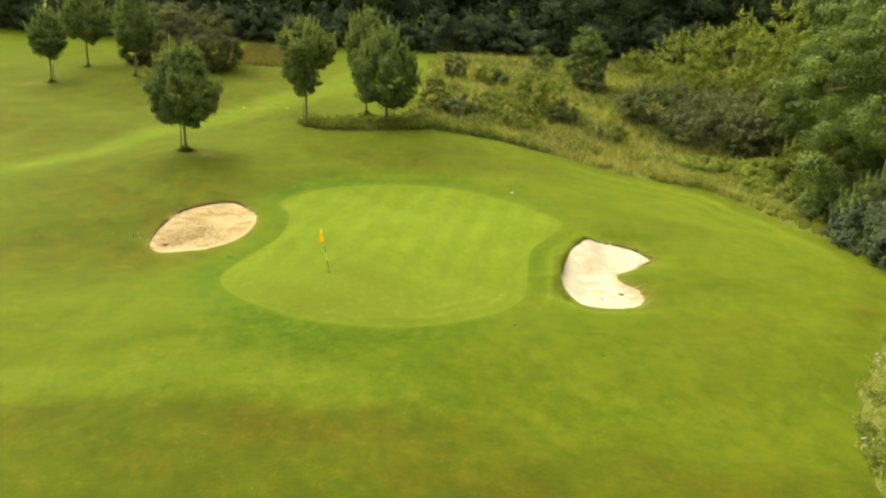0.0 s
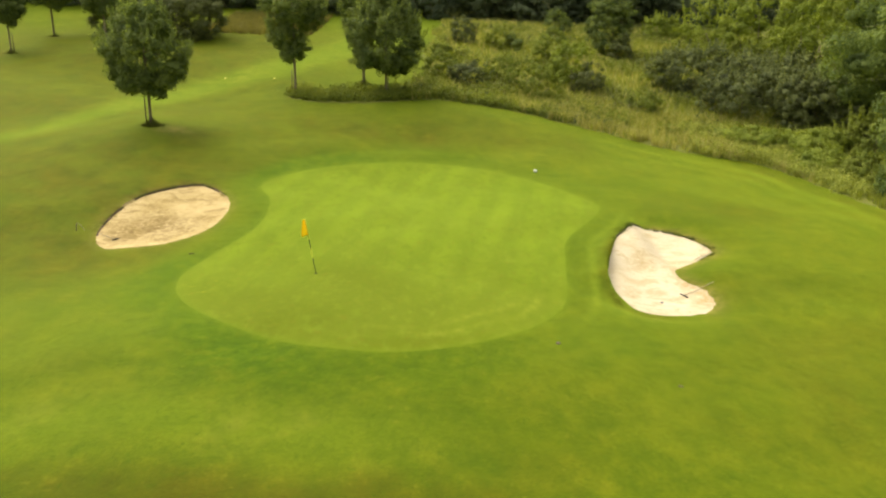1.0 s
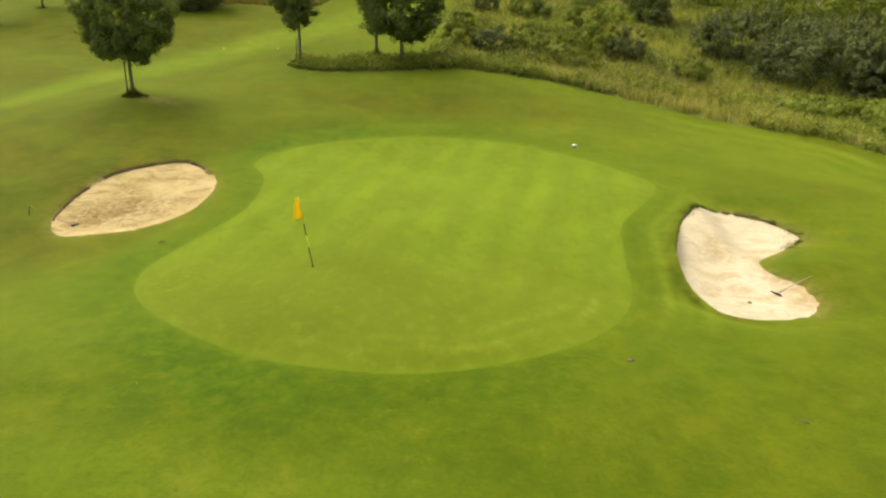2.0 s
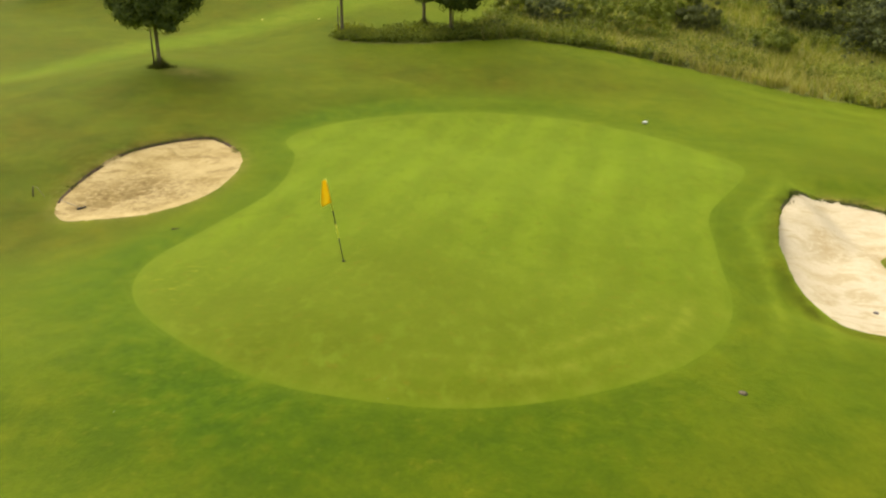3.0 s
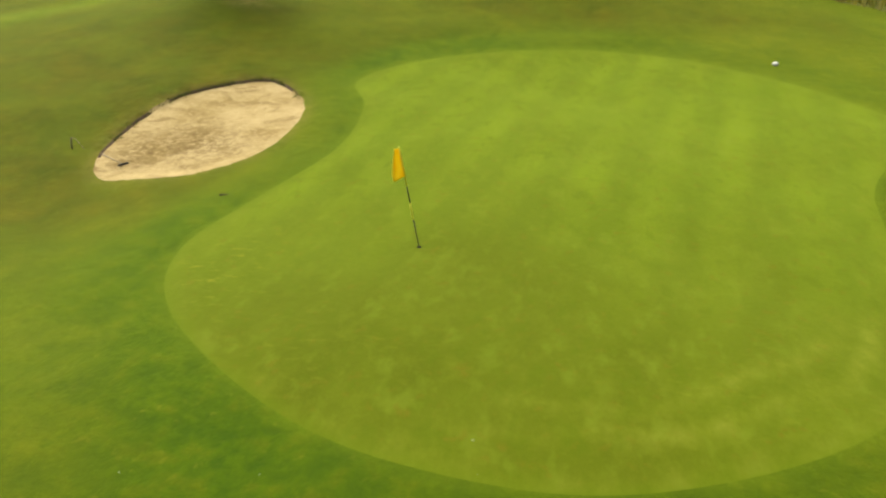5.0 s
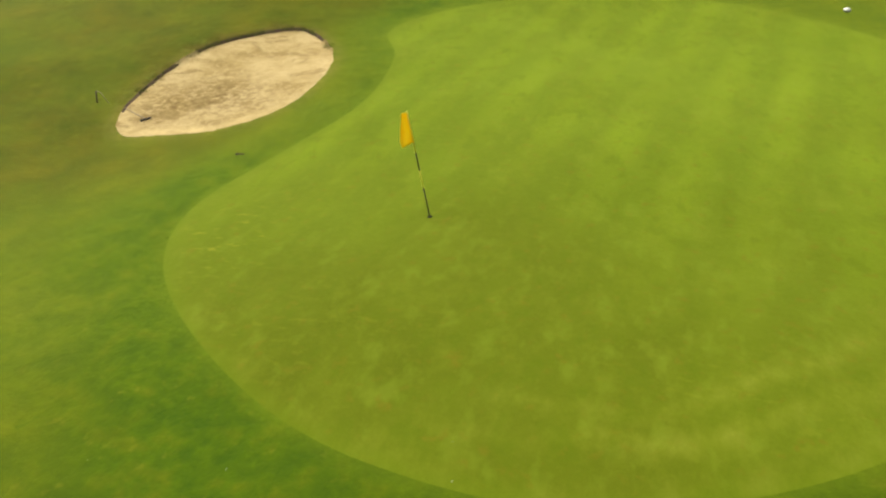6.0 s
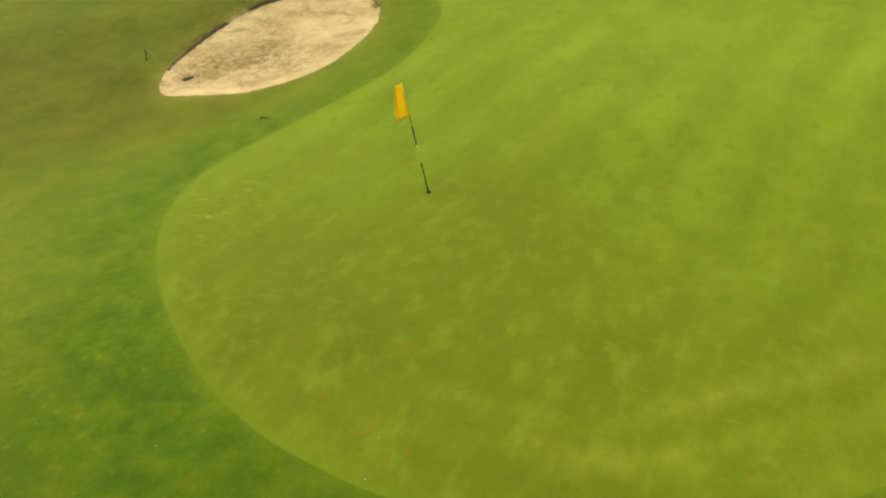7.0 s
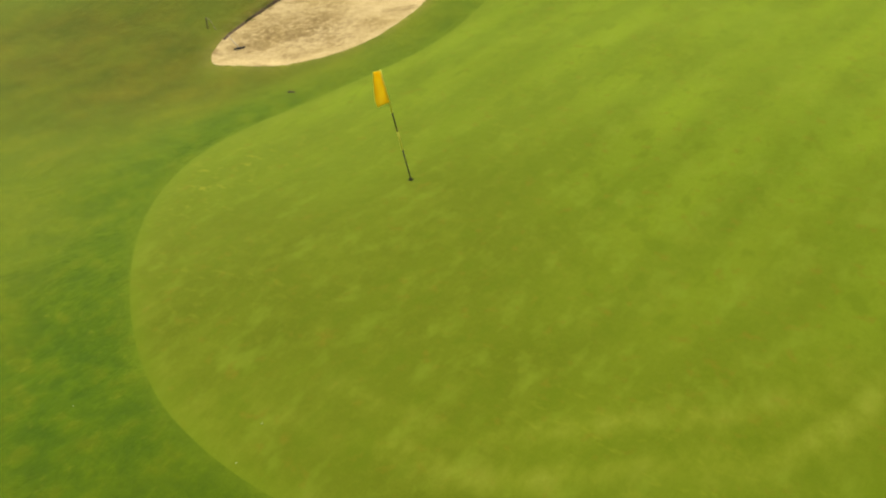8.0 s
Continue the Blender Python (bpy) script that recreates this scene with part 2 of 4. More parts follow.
NETTLE = leaf_material("nettle_leaf", (0.235, 0.270, 0.050), (0.390, 0.410, 0.090), 0.45)
GRASS_BROWN = leaf_material("brownish_uncut_grass", (0.150, 0.140, 0.032), (0.250, 0.220, 0.070), 0.4)
FLOWER_WHITE = leaf_material("white_umbel", (0.36, 0.37, 0.22), (0.58, 0.58, 0.42), 0.3)
TUFT_BLADES = leaf_material("uncut_tuft_blade", (0.150, 0.165, 0.030), (0.240, 0.250, 0.050), 0.45)
LIP_BLADES = leaf_material("lip_grass_blade", (0.050, 0.070, 0.008), (0.090, 0.115, 0.012), 0.3)


# ---- helpers for meshes ----
def mesh_of(name, verts, faces):
    me = bpy.data.meshes.new(name)
    me.from_pydata([tuple(v) for v in verts], [], [tuple(f) for f in faces])
    me.update()
    return me


def part(name, me, mat, parent=None, label="", smooth=True):
    """Links a mesh (or a bmesh) as one object, under a thing where one is given."""
    if isinstance(me, bmesh.types.BMesh):
        bm, me = me, bpy.data.meshes.new(name)
        bm.to_mesh(me)
        bm.free()
    if not me.materials:
        me.materials.append(mat)
    if smooth:
        me.polygons.foreach_set("use_smooth", [True] * len(me.polygons))
    ob = new(name, me)
    ob.parent = parent
    return tagged(ob, label=label)


def thing(name, x, y, z, label, category, group=""):
    e = new(name)
    e.location = (x, y, z)
    e.empty_display_size = 0.3
    return tagged(e, label=label, category=category, group=group)


def tube(points, radii, sides=8):
    """Vertices and faces of a tapered, closed tube along points."""
    pts = [Vector(p) for p in points]
    verts, faces = [], []
    for i, p in enumerate(pts):
        d = (pts[min(i + 1, len(pts) - 1)] - pts[max(i - 1, 0)]).normalized()
        a = d.cross(Vector((0.31, 0.95, 0.05))).normalized()
        b = d.cross(a)
        for k in range(sides):
            u = 2 * math.pi * k / sides
            verts.append(p + radii[i] * (math.cos(u) * a + math.sin(u) * b))
    for i in range(len(pts) - 1):
        for k in range(sides):
            j = (k + 1) % sides
            faces.append((i * sides + k, i * sides + j, (i + 1) * sides + j, (i + 1) * sides + k))
    faces.append(tuple(range(sides))[::-1])
    faces.append(tuple(range((len(pts) - 1) * sides, len(pts) * sides)))
    return verts, faces


def tube_mesh(name, points, radii, sides=8):
    return mesh_of(name, *tube(points, radii, sides))


def joined(name, pieces):
    verts, faces = [], []
    for v, f in pieces:
        k = len(verts)
        verts += list(v)
        faces += [tuple(i + k for i in q) for q in f]
    return mesh_of(name, verts, faces)


def closed_spline(points, per=10):
    """A smooth closed curve through a few points of the plan."""
    p = np.array(points, float)
    a, b, c, d = np.roll(p, 1, 0), p, np.roll(p, -1, 0), np.roll(p, -2, 0)
    t = np.linspace(0, 1, per, endpoint=False)[None, :, None]
    a, b, c, d = (v[:, None] for v in (a, b, c, d))
    q = 0.5 * (2 * b + (c - a) * t + (2 * a - 5 * b + 4 * c - d) * t**2 + (3 * b - a - 3 * c + d) * t**3)
    return q.reshape(-1, 2)


def open_spline(points, per=8):
    """A smooth open curve through a few points of the plan, with a slightly uneven line."""
    p = np.array(points, float)
    ends = np.vstack([2 * p[:1] - p[1:2], p, 2 * p[-1:] - p[-2:-1]])
    q = closed_spline(ends, per)[per : len(p) * per + 1]
    k = np.arange(len(q))
    return q + 0.12 * np.stack([np.sin(2.1 * k), np.sin(1.7 * k + 1.0)], -1)


def resampled(poly, step):
    q = np.vstack([poly, poly[:1]])
    s = np.r_[0, np.cumsum(np.hypot(*np.diff(q, axis=0).T))]
    u = np.linspace(0, s[-1], max(8, int(s[-1] / step)), endpoint=False)
    return np.stack([np.interp(u, s, q[:, 0]), np.interp(u, s, q[:, 1])], -1)


def inside(poly, x, y):
    x, y = np.asarray(x, float), np.asarray(y, float)
    hit = np.zeros(x.shape, bool)
    for (x0, y0), (x1, y1) in zip(poly, np.roll(poly, -1, 0)):
        if y0 != y1:
            hit ^= ((y0 > y) != (y1 > y)) & (x < (x1 - x0) * (y - y0) / (y1 - y0) + x0)
    return hit


def away(poly, x, y, close=True):
    """Distance of points from a curve of the plan."""
    x, y = np.asarray(x, float), np.asarray(y, float)
    best = np.full(x.shape, 1e9)
    ends = np.roll(poly, -1, 0) if close else poly[1:]
    for (x0, y0), (x1, y1) in zip(poly, ends):
        dx, dy = x1 - x0, y1 - y0
        t = np.clip(((x - x0) * dx + (y - y0) * dy) / max(dx * dx + dy * dy, 1e-9), 0, 1)
        best = np.minimum(best, np.hypot(x - x0 - t * dx, y - y0 - t * dy))
    return best


def inset(poly, d):
    """The curve moved inwards by d."""
    t = np.roll(poly, -1, 0) - np.roll(poly, 1, 0)
    nrm = np.stack([-t[:, 1], t[:, 0]], -1) / np.linalg.norm(t, axis=1)[:, None]
    area = np.sum(poly[:, 0] * np.roll(poly[:, 1], -1) - poly[:, 1] * np.roll(poly[:, 0], -1))
    return poly + (d if area > 0 else -d) * nrm


# ---- plan ----
GREEN_LINE = closed_spline([(-3.7, 9.0), (-4.7, 11.5), (-3.9, 13.7), (-1.4, 16.1), (3.9, 17.4), (8.9, 15.2), (12.0, 11.2), (12.1, 9.2), (10.1, 5.3),
                            (9.6, 2.4), (9.0, -1.6), (7.2, -4.5), (4.0, -6.3), (1.1, -6.35), (-1.5, -5.15), (-3.9, -2.95), (-4.9, -0.6), (-4.5, 2.3), (-3.5, 5.4)])
TAN_LINE = closed_spline([(-9.45, 3.5), (-10.2, 4.65), (-10.4, 6.4), (-10.05, 8.5), (-9.0, 10.05), (-7.7, 10.95), (-6.6, 10.4), (-5.6, 8.9), (-5.33, 7.0), (-5.75, 5.2), (-7.0, 4.0), (-8.4, 3.6)])
PALE_LINE = closed_spline([(13.62, 8.1), (14.75, 7.95), (15.9, 7.2), (16.6, 5.65), (15.6, 4.45), (14.45, 3.4), (14.4, 2.3), (14.95, 1.5), (15.05, 0.4), (14.5, -0.55), (13.4, -1.0), (12.15, -1.02), (11.35, -0.25), (11.08, 0.8), (11.16, 2.1), (11.42, 3.2), (12.0, 5.1), (12.75, 6.8)])
ROUGH_EDGE = open_spline([(-7.0, 29.9), (-4.5, 28.1), (-1.5, 27.4), (2.3, 27.9), (4.8, 28.2), (8.4, 27.7), (13.0, 26.1), (17.8, 24.0), (21.5, 23.3), (24.9, 22.4), (26.9, 18.5), (27.6, 13.0), (28.4, 8.0),
                       (28.3, 3.0), (24.6, -3.2), (20.6, -9.0), (18.6, -14.0), (17.5, -22.0), (18.0, -40.0)])
MEADOW_AREA = np.vstack([ROUGH_EDGE, [(90, -40), (120, 40), (90, 110), (4.0, 110), (3.0, 70), (4.4, 62), (3.0, 56), (3.9, 50), (2.4, 44), (3.2, 39), (1.9, 34.5), (0.4, 31.6), (-2.0, 30.2), (-6.0, 31.0)]])
FAIRWAY = np.array([(-60, -6), (-32, 7.2), (-23.6, 12.6), (-20.4, 18.2), (-17.6, 25.0), (-14.4, 31.0), (-11.4, 35.0), (-8.0, 39.5), (-3.5, 47), (0, 60)])

# Landforms: centre, half-widths, height
LANDFORMS = [(-13, 18, 6, 5.5, 1.037), (-6, 30, 9, 7, 0.064), (3, 28, 9, 6, 0.821), (-24, 12, 12, 8, 0.257), (14, 1, 7, 8, -0.223), (3, 14, 9, 6, -0.506),
             (25, 20, 9, 9, -1.173), (-10, 3, 6, 5, -0.665), (4, -6, 9, 5, 0.53), (20, -10, 14, 10, -0.489), (-22, 45, 16, 14, 0.968), (8, 46, 18, 12, 1.233)]


def eased(v, low, high, give):
    v = np.where(v > high, high + give * np.tanh((v - high) / give), v)
    return np.where(v < low, low + give * np.tanh((v - low) / give), v)


def land(x, y):
    """The lie of the land: a long slope with mounds and hollows."""
    x, y = np.asarray(x, float), np.asarray(y, float)
    u, v = eased(x, -60, 60, 40), eased(y, -50, 80, 50)
    z = -0.029 - 0.017 * u + 0.055 * v + 0.1 * 8 * np.log1p(np.exp((v - 25) / 8))
    for a, b, rx, ry, h in LANDFORMS:
        z = z + h * np.exp(-(((x - a) / rx) ** 2) - ((y - b) / ry) ** 2)
    z = z + 0.28 * np.exp(-(((x + 30) / 22) ** 2) - ((y - 34) / 18) ** 2) * np.sin(0.42 * y + 0.16 * x)
    return z + 0.035 * np.sin(0.9 * x + 1.3 * np.sin(0.5 * y)) * np.sin(0.8 * y + 0.7)


def west_rim(x, y):
    """Where the pale bunker has a raised rim."""
    return np.clip((14.3 - x) / 0.9, 0, 1) * np.clip((y + 0.8) / 2.2, 0, 1)


def lie(x, y):
    """The ground's height with the grass banks that lean into the two bunkers."""
    x, y = np.asarray(x, float), np.asarray(y, float)
    z = land(x, y)
    near = np.hypot(x - 13.5, y - 3.5) < 12
    d = np.where(inside(PALE_LINE, x, y), 0, away(PALE_LINE, x, y))
    west = west_rim(x, y)
    z = z - np.where(near, (1 - west) * 0.34 * np.exp(-((d / 1.1) ** 2)) - west * 0.30 * np.exp(-((d / 0.7) ** 2)) * np.clip((6.5 - y) / 2.5, 0, 1), 0)
    near = np.hypot(x + 7.8, y - 7) < 10
    d = np.where(inside(TAN_LINE, x, y), 0, away(TAN_LINE, x, y))
    return z - np.where(near, 0.03 * np.exp(-((d / 0.7) ** 2)), 0)


def sunk(line, way, lip, bowl, bank, x, y):
    """How far a bunker's floor lies below the turf: under a cut edge that is highest at the back, then a shallow bowl; bank: a steep bank on the west."""
    cx, cy = line.mean(0)
    d = away(line, x, y)
    u = np.stack([x - cx, y - cy], -1)
    u = (u / np.maximum(np.hypot(*u.T), 0.4)[:, None]) @ np.array(way)
    return np.where(inside(line, x, y) & (d > 0.03), 0.03 + lip * np.clip(u + 0.25, 0, 1) + bowl * (1 - np.exp(-((d / 1.1) ** 2))) + bank * west_rim(x, y) * np.clip((5.6 - y) / 2.4, 0, 1), 0)


CUP_RADIUS = 0.054
BUNKERS = ((TAN_LINE, (-0.55, 0.83), 0.05, 0.07, 0.0), (PALE_LINE, (-0.5, 0.85), 0.05, 0.20, 0.55))


def ground(x, y):
    x, y = np.array([x], float), np.array([y], float)
    return float((lie(x, y) - sum(sunk(*b, x, y) for b in BUNKERS))[0])


# ---- ground, green and bunkers out of one sheet ----
def build_ground():
    from mathutils.geometry import delaunay_2d_cdt

    def lattice(x0, x1, y0, y1, step, hole=None):
        gx, gy = np.meshgrid(np.arange(x0, x1 + 1e-6, step), np.arange(y0, y1 + 1e-6, step))
        p = np.stack([gx.ravel(), gy.ravel()], -1)
        if hole:
            p = p[~((p[:, 0] > hole[0]) & (p[:, 0] < hole[1]) & (p[:, 1] > hole[2]) & (p[:, 1] < hole[3]))]
        return p + rng.uniform(-0.2, 0.2, p.shape) * step

    pts = np.vstack([lattice(-16, 20, -18, 22, 0.45), lattice(-40, 44, -44, 72, 1.0, (-16.2, 20.2, -18.2, 22.2)),
                     lattice(-140, 140, -140, 180, 6.0, (-41, 45, -45, 73)), lattice(-3000, 3000, -3000, 3000, 150.0, (-145, 145, -145, 185))])
    rings = {"green": resampled(GREEN_LINE, 0.22), "tan": resampled(TAN_LINE, 0.14), "pale": resampled(PALE_LINE, 0.14)}
    for name, worn in (("tan", 0.055), ("pale", 0.04)):
        r = rings[name]
        out = np.array([noise.noise((2.6 * a, 2.6 * b, 4.0)) + 0.35 * noise.noise((5.0 * a, 5.0 * b, 9.0)) for a, b in r])
        ragged = worn * (1 + 1.4 * np.clip((r[:, 0] - 13.6) / 0.8, 0, 1))
        rings[name] = r + (r - inset(r, 1.0)) * (ragged * out)[:, None]
    rings["tan_in"], rings["pale_in"] = inset(rings["tan"], 0.07), inset(rings["pale"], 0.07)
    close = lattice(-9, 17, -11, 22, 0.2)
    d = away(GREEN_LINE, close[:, 0], close[:, 1])
    d_all = away(GREEN_LINE, pts[:, 0], pts[:, 1])
    band = lambda p, q: (q < 3.4) & (~inside(GREEN_LINE, p[:, 0], p[:, 1]) | (q < 1.9))
    pts = np.vstack([pts[~band(pts, d_all)], close[band(close, d)]])
    close = lattice(10, 30, -6, 28, 0.35)
    d = away(ROUGH_EDGE, close[:, 0], close[:, 1], False)
    d_all = away(ROUGH_EDGE, pts[:, 0], pts[:, 1], False)
    band = lambda p, q: (q < 4.6) & (q > 0.3) & (p[:, 0] > 14) & ~inside(MEADOW_AREA, p[:, 0], p[:, 1])
    pts = np.vstack([pts[~band(pts, d_all)], close[band(close, d)]])
    a = np.linspace(0, 2 * np.pi, 20, endpoint=False)
    rings["cup"] = np.stack([CUP_RADIUS * np.cos(a), CUP_RADIUS * np.sin(a)], -1)
    for name in ("green", "tan", "pale", "cup"):
        pts = pts[away(rings[name], pts[:, 0], pts[:, 1]) > (0.12 if name == "cup" else 0.2)]
    sand = [lattice(-10.4, -5.2, 3.4, 10.9, 0.22), lattice(11.1, 16.6, -1.1, 8.7, 0.22)]
    for name, s in zip(("tan", "pale"), sand):
        pts = pts[~inside(rings[name], pts[:, 0], pts[:, 1])]
        s = s[inside(rings[name], s[:, 0], s[:, 1])]
        pts = np.vstack([pts, s[away(rings[name], s[:, 0], s[:, 1]) > 0.2]])
    edges, base = [], len(pts)
    for name, r in rings.items():
        n = len(r)
        edges += [(base + i, base + (i + 1) % n) for i in range(n)]
        pts, base = np.vstack([pts, r]), base + n
    n = len(ROUGH_EDGE)
    edges += [(base + i, base + i + 1) for i in range(n - 1)]
    pts = np.vstack([pts, ROUGH_EDGE])
    out = delaunay_2d_cdt([Vector(p) for p in pts], edges, [], 0, 1e-4)
    xy, tri = np.array([tuple(v) for v in out[0]]), np.array([tuple(f) for f in out[2]])
    z = lie(xy[:, 0], xy[:, 1])
    z = z - sum(sunk(*b, xy[:, 0], xy[:, 1]) for b in BUNKERS)
    mid = xy[tri].mean(1)
    is_green = inside(rings["green"], mid[:, 0], mid[:, 1])
    in_tan, in_pale = (inside(rings[k], mid[:, 0], mid[:, 1]) for k in ("tan", "pale"))
    floor_tan, floor_pale = (inside(rings[k + "_in"], mid[:, 0], mid[:, 1]) for k in ("tan", "pale"))
    wild = inside(MEADOW_AREA, mid[:, 0], mid[:, 1])
    back_tan = ((mid - TAN_LINE.mean(0)) @ np.array([-0.85, 0.53]) + 0.25 * np.sin(3.1 * mid[:, 0]) * np.sin(2.3 * mid[:, 1]) > 0.75) & (np.hypot(mid[:, 0] + 10.2, mid[:, 1] - 8.1) > 0.45)
    back_pale = (mid - PALE_LINE.mean(0)) @ np.array([-0.25, 0.97]) + 0.9 * np.sin(4.1 * mid[:, 0]) > 2.9
    in_cup = inside(rings["cup"], mid[:, 0], mid[:, 1])
    which = np.select([in_cup, is_green, floor_tan, floor_pale, in_tan & back_tan, in_pale & back_pale, in_tan, in_pale, wild], [9, 1, 2, 3, 6, 4, 2, 0, 5], 0)

    def cut(name, keep, mats, slots=None):
        f = tri[keep]
        used, back = np.unique(f, return_inverse=True)
        me = mesh_of(name, np.c_[xy[used], z[used]], back.reshape(-1, 3))
        for mt in mats:
            me.materials.append(mt)
        if slots is not None:
            me.polygons.foreach_set("material_index", slots.astype(np.int32))
        x, y = xy[used].T
        dg, de = away(rings["green"], x, y), away(ROUGH_EDGE[::4], x, y, False)
        dp, dt = away(rings["pale"], x, y), away(rings["tan"], x, y)
        noise_a = np.array([noise.noise((a * 0.35, b * 0.35, 0.0)) for a, b in zip(x, y)])
        noise_b = np.array([noise.noise((a * 1.6, b * 1.6, 5.0)) for a, b in zip(x, y)])
        spot = lambda a, b, rx, ry: np.exp(-(((x - a) / rx) ** 2) - ((y - b) / ry) ** 2)
        line_at = lambda d, at, wide: np.exp(-(((d - at) / wide) ** 2))
        lush = 1.25 - dg / 3.4 + 0.5 * noise_a - 0.85 * np.exp(-((dt / 2.4) ** 2)) + 0.9 * spot(11.4, -5.0, 1.6, 1.0) + 1.3 * spot(15.6, 9.4, 2.4, 1.0) + 0.7 * spot(17.6, 0.5, 1.2, 2.4)
        bands = 0.6 * (0.95 * line_at(dg, 0.95 + 0.12 * np.sin(2.3 * x), 0.17) + 0.75 * line_at(dg, 1.55 - 0.15 * np.sin(1.9 * x), 0.14)) * np.clip(-y / 2, 0, 1) * np.clip((x - 0.5) / 4, 0, 1)
        rim = 0.25 * np.clip(1 - dg / 0.5, 0, 1) + 0.45 * np.exp(-((dg / 0.13) ** 2)) * np.clip(-y / 3, 0, 1) * np.clip((x - 0.5) / 3, 0, 1) + bands
        worn = 1.2 * spot(1.2, -4.0, 7.0, 5.8) + 0.35 * noise_a
        trod = (0.9 * spot(-8.1, 6.1, 1.7, 1.2) + 0.6 * spot(-9.3, 4.9, 0.7, 0.9) + 0.45 * spot(13.1, 4.3, 0.35, 0.9) + 0.3 * line_at(np.hypot(x - 13.6, y - 4.3), 0.6, 0.25) * np.clip((y - 3.6) / 0.6, 0, 1)
                + 0.55 * spot(11.95, 0.95, 0.25, 0.4) + 1.0 * spot(14.55, 2.7, 0.55, 1.2) + 0.9 * spot(15.1, 1.2, 0.45, 0.9) + 0.6 * spot(14.7, 0.4, 0.6, 0.7))
        bare = (0.75 * np.exp(-((dp / 0.3) ** 2)) * np.clip((x - 13.9) / 0.7, 0, 1) + 0.45 * np.exp(-((dt / 0.25) ** 2)) + 0.5 * spot(-25.0, 42.2, 1.3, 0.6) + 0.4 * spot(-31.8, 46.6, 1.2, 0.6)
                + 0.45 * spot(-6.6, 29.6, 1.0, 0.4) + 1.1 * np.exp(-(((x - 19.0 - 0.25 * (y + 10)) / 0.3) ** 2) - ((y + 10.0) / 1.1) ** 2) + 1.0 * spot(-11.3, 18.0, 1.0, 0.7) + 0.55 * spot(-34.6, 41.0, 1.0, 0.5))
        collar = np.clip((x - 5) / 4, 0, 1) * np.clip((10.5 - y) / 2, 0, 1) * np.clip((y + 4) / 3, 0, 1)
        ring = np.clip(0.8 * line_at(dg, 1.05, 0.15) + 0.5 * line_at(dg, 1.55, 0.1) + 0.8 * line_at(dg, 2.15, 0.17), 0, 1) * collar * (0.65 + 0.5 * noise_a)
        ring = ring + (0.85 * line_at(de, 1.8, 0.4) + 0.45 * line_at(de, 3.4, 0.35) + 0.3 * line_at(de, 5.6, 0.8)) * np.clip((x - 12) / 6, 0, 1) * np.clip((y - 3) / 5, 0, 1) * (0.8 + 0.6 * noise_a) + 0.35 * np.exp(-((dg / 0.3) ** 2)) * np.clip((y - 8) / 4, 0, 1)
        cut = np.clip((0.9 + 0.05 * np.clip(y - 14, 0, 40) - away(FAIRWAY, x, y, False)) / 1.6 + 0.5 + 0.5 * noise_a, 0, 1) + 0.75 * np.exp(-(((y + 10.0 + 0.3 * np.sin(0.5 * x) + 0.12 * np.clip(-x - 3, 0, 10)) / 1.1) ** 2)) * np.clip((6 - x) / 4, 0, 1) + 0.4 * spot(-8, -4.5, 4.5, 3.5)
        # dry banks; the dp term paints the shade of the pale bunker's west bank
        dry = (1.15 * spot(-13, 13.2, 9, 5.2) + 0.85 * spot(1, 22.3, 14, 3.4) + 1.0 * spot(-13, 3, 6.5, 6) + 1.0 * spot(-26, 28, 18, 5.5) + 0.95 * spot(-20, 47, 22, 9) + 0.7 * np.clip((-11.2 - y - 0.18 * np.clip(-x - 4, 0, 10) + 0.5 * noise_b - 0.25 * np.clip(x - 5, 0, 8)) / 1.0, 0, 1)
               # the de term darkens the mown strip beside the meadow beyond x = 22
               + 0.4 * spot(18, -6.5, 5, 6) + 1.1 * np.exp(-((dp / 0.55) ** 2)) * np.clip((13.4 - x) / 1.0, 0, 1) + 0.4 * noise_a - 1.2 * np.clip(1.0 - dg / 2.2, 0, 1) + 0.5 * spot(-16, 37, 10, 5) + 1.1 * spot(-32, 33, 18, 13) + 0.7 * spot(18.5, 10.5, 3.5, 2.0) + 0.4 * spot(-24, 20, 6, 6) + 0.3 * spot(-11, 1, 6, 7) + 0.6 * line_at(de, 1.0, 0.7) * np.clip((x - 22) / 3, 0, 1))
        scuffed = 1.0 * spot(-3.6, -1.6, 1.0, 1.5) + 0.35 * spot(-1.5, -4.2, 2.0, 0.8) + 0.4 * spot(6.5, -3.8, 2.2, 0.9) + 0.2 * spot(0, 2, 6, 5)
        scuffed = np.where(x < -5.2, 0.8 * line_at(dt, 0.28, 0.16) * np.clip((6.2 - y) / 1.5, 0, 1) * (0.6 + 0.9 * noise_b), scuffed)
        scuffed = np.where(x > 11.0, 0, scuffed)
        for key, v in (("lush", np.clip(lush, 0, 1) * (1 - 0.35 * np.clip((x + 1) / 4, 0, 1) - 0.25 * np.clip((x - 4) / 4, 0, 1))), ("rim", np.clip(rim, 0, 1)), ("worn", np.clip(worn, 0, 0.95)), ("trod", np.clip(trod, 0, 1)), ("bare", np.clip(bare, 0, 1)),
                       ("ring", np.clip(ring, 0, 1)), ("cut", np.clip(cut, 0, 1)), ("dry", np.clip(dry, 0, 0.97)), ("scuffed", np.clip(scuffed, 0, 1)), ("fringe", 0.6 * np.exp(-((dg / 0.14) ** 2)))):
            at = me.attributes.new(key, "FLOAT", "POINT")
            at.data.foreach_set("value", v.astype(np.float32))
        return part(name, me, mats[0])

    g = np.isin(which, (0, 4, 5, 6))
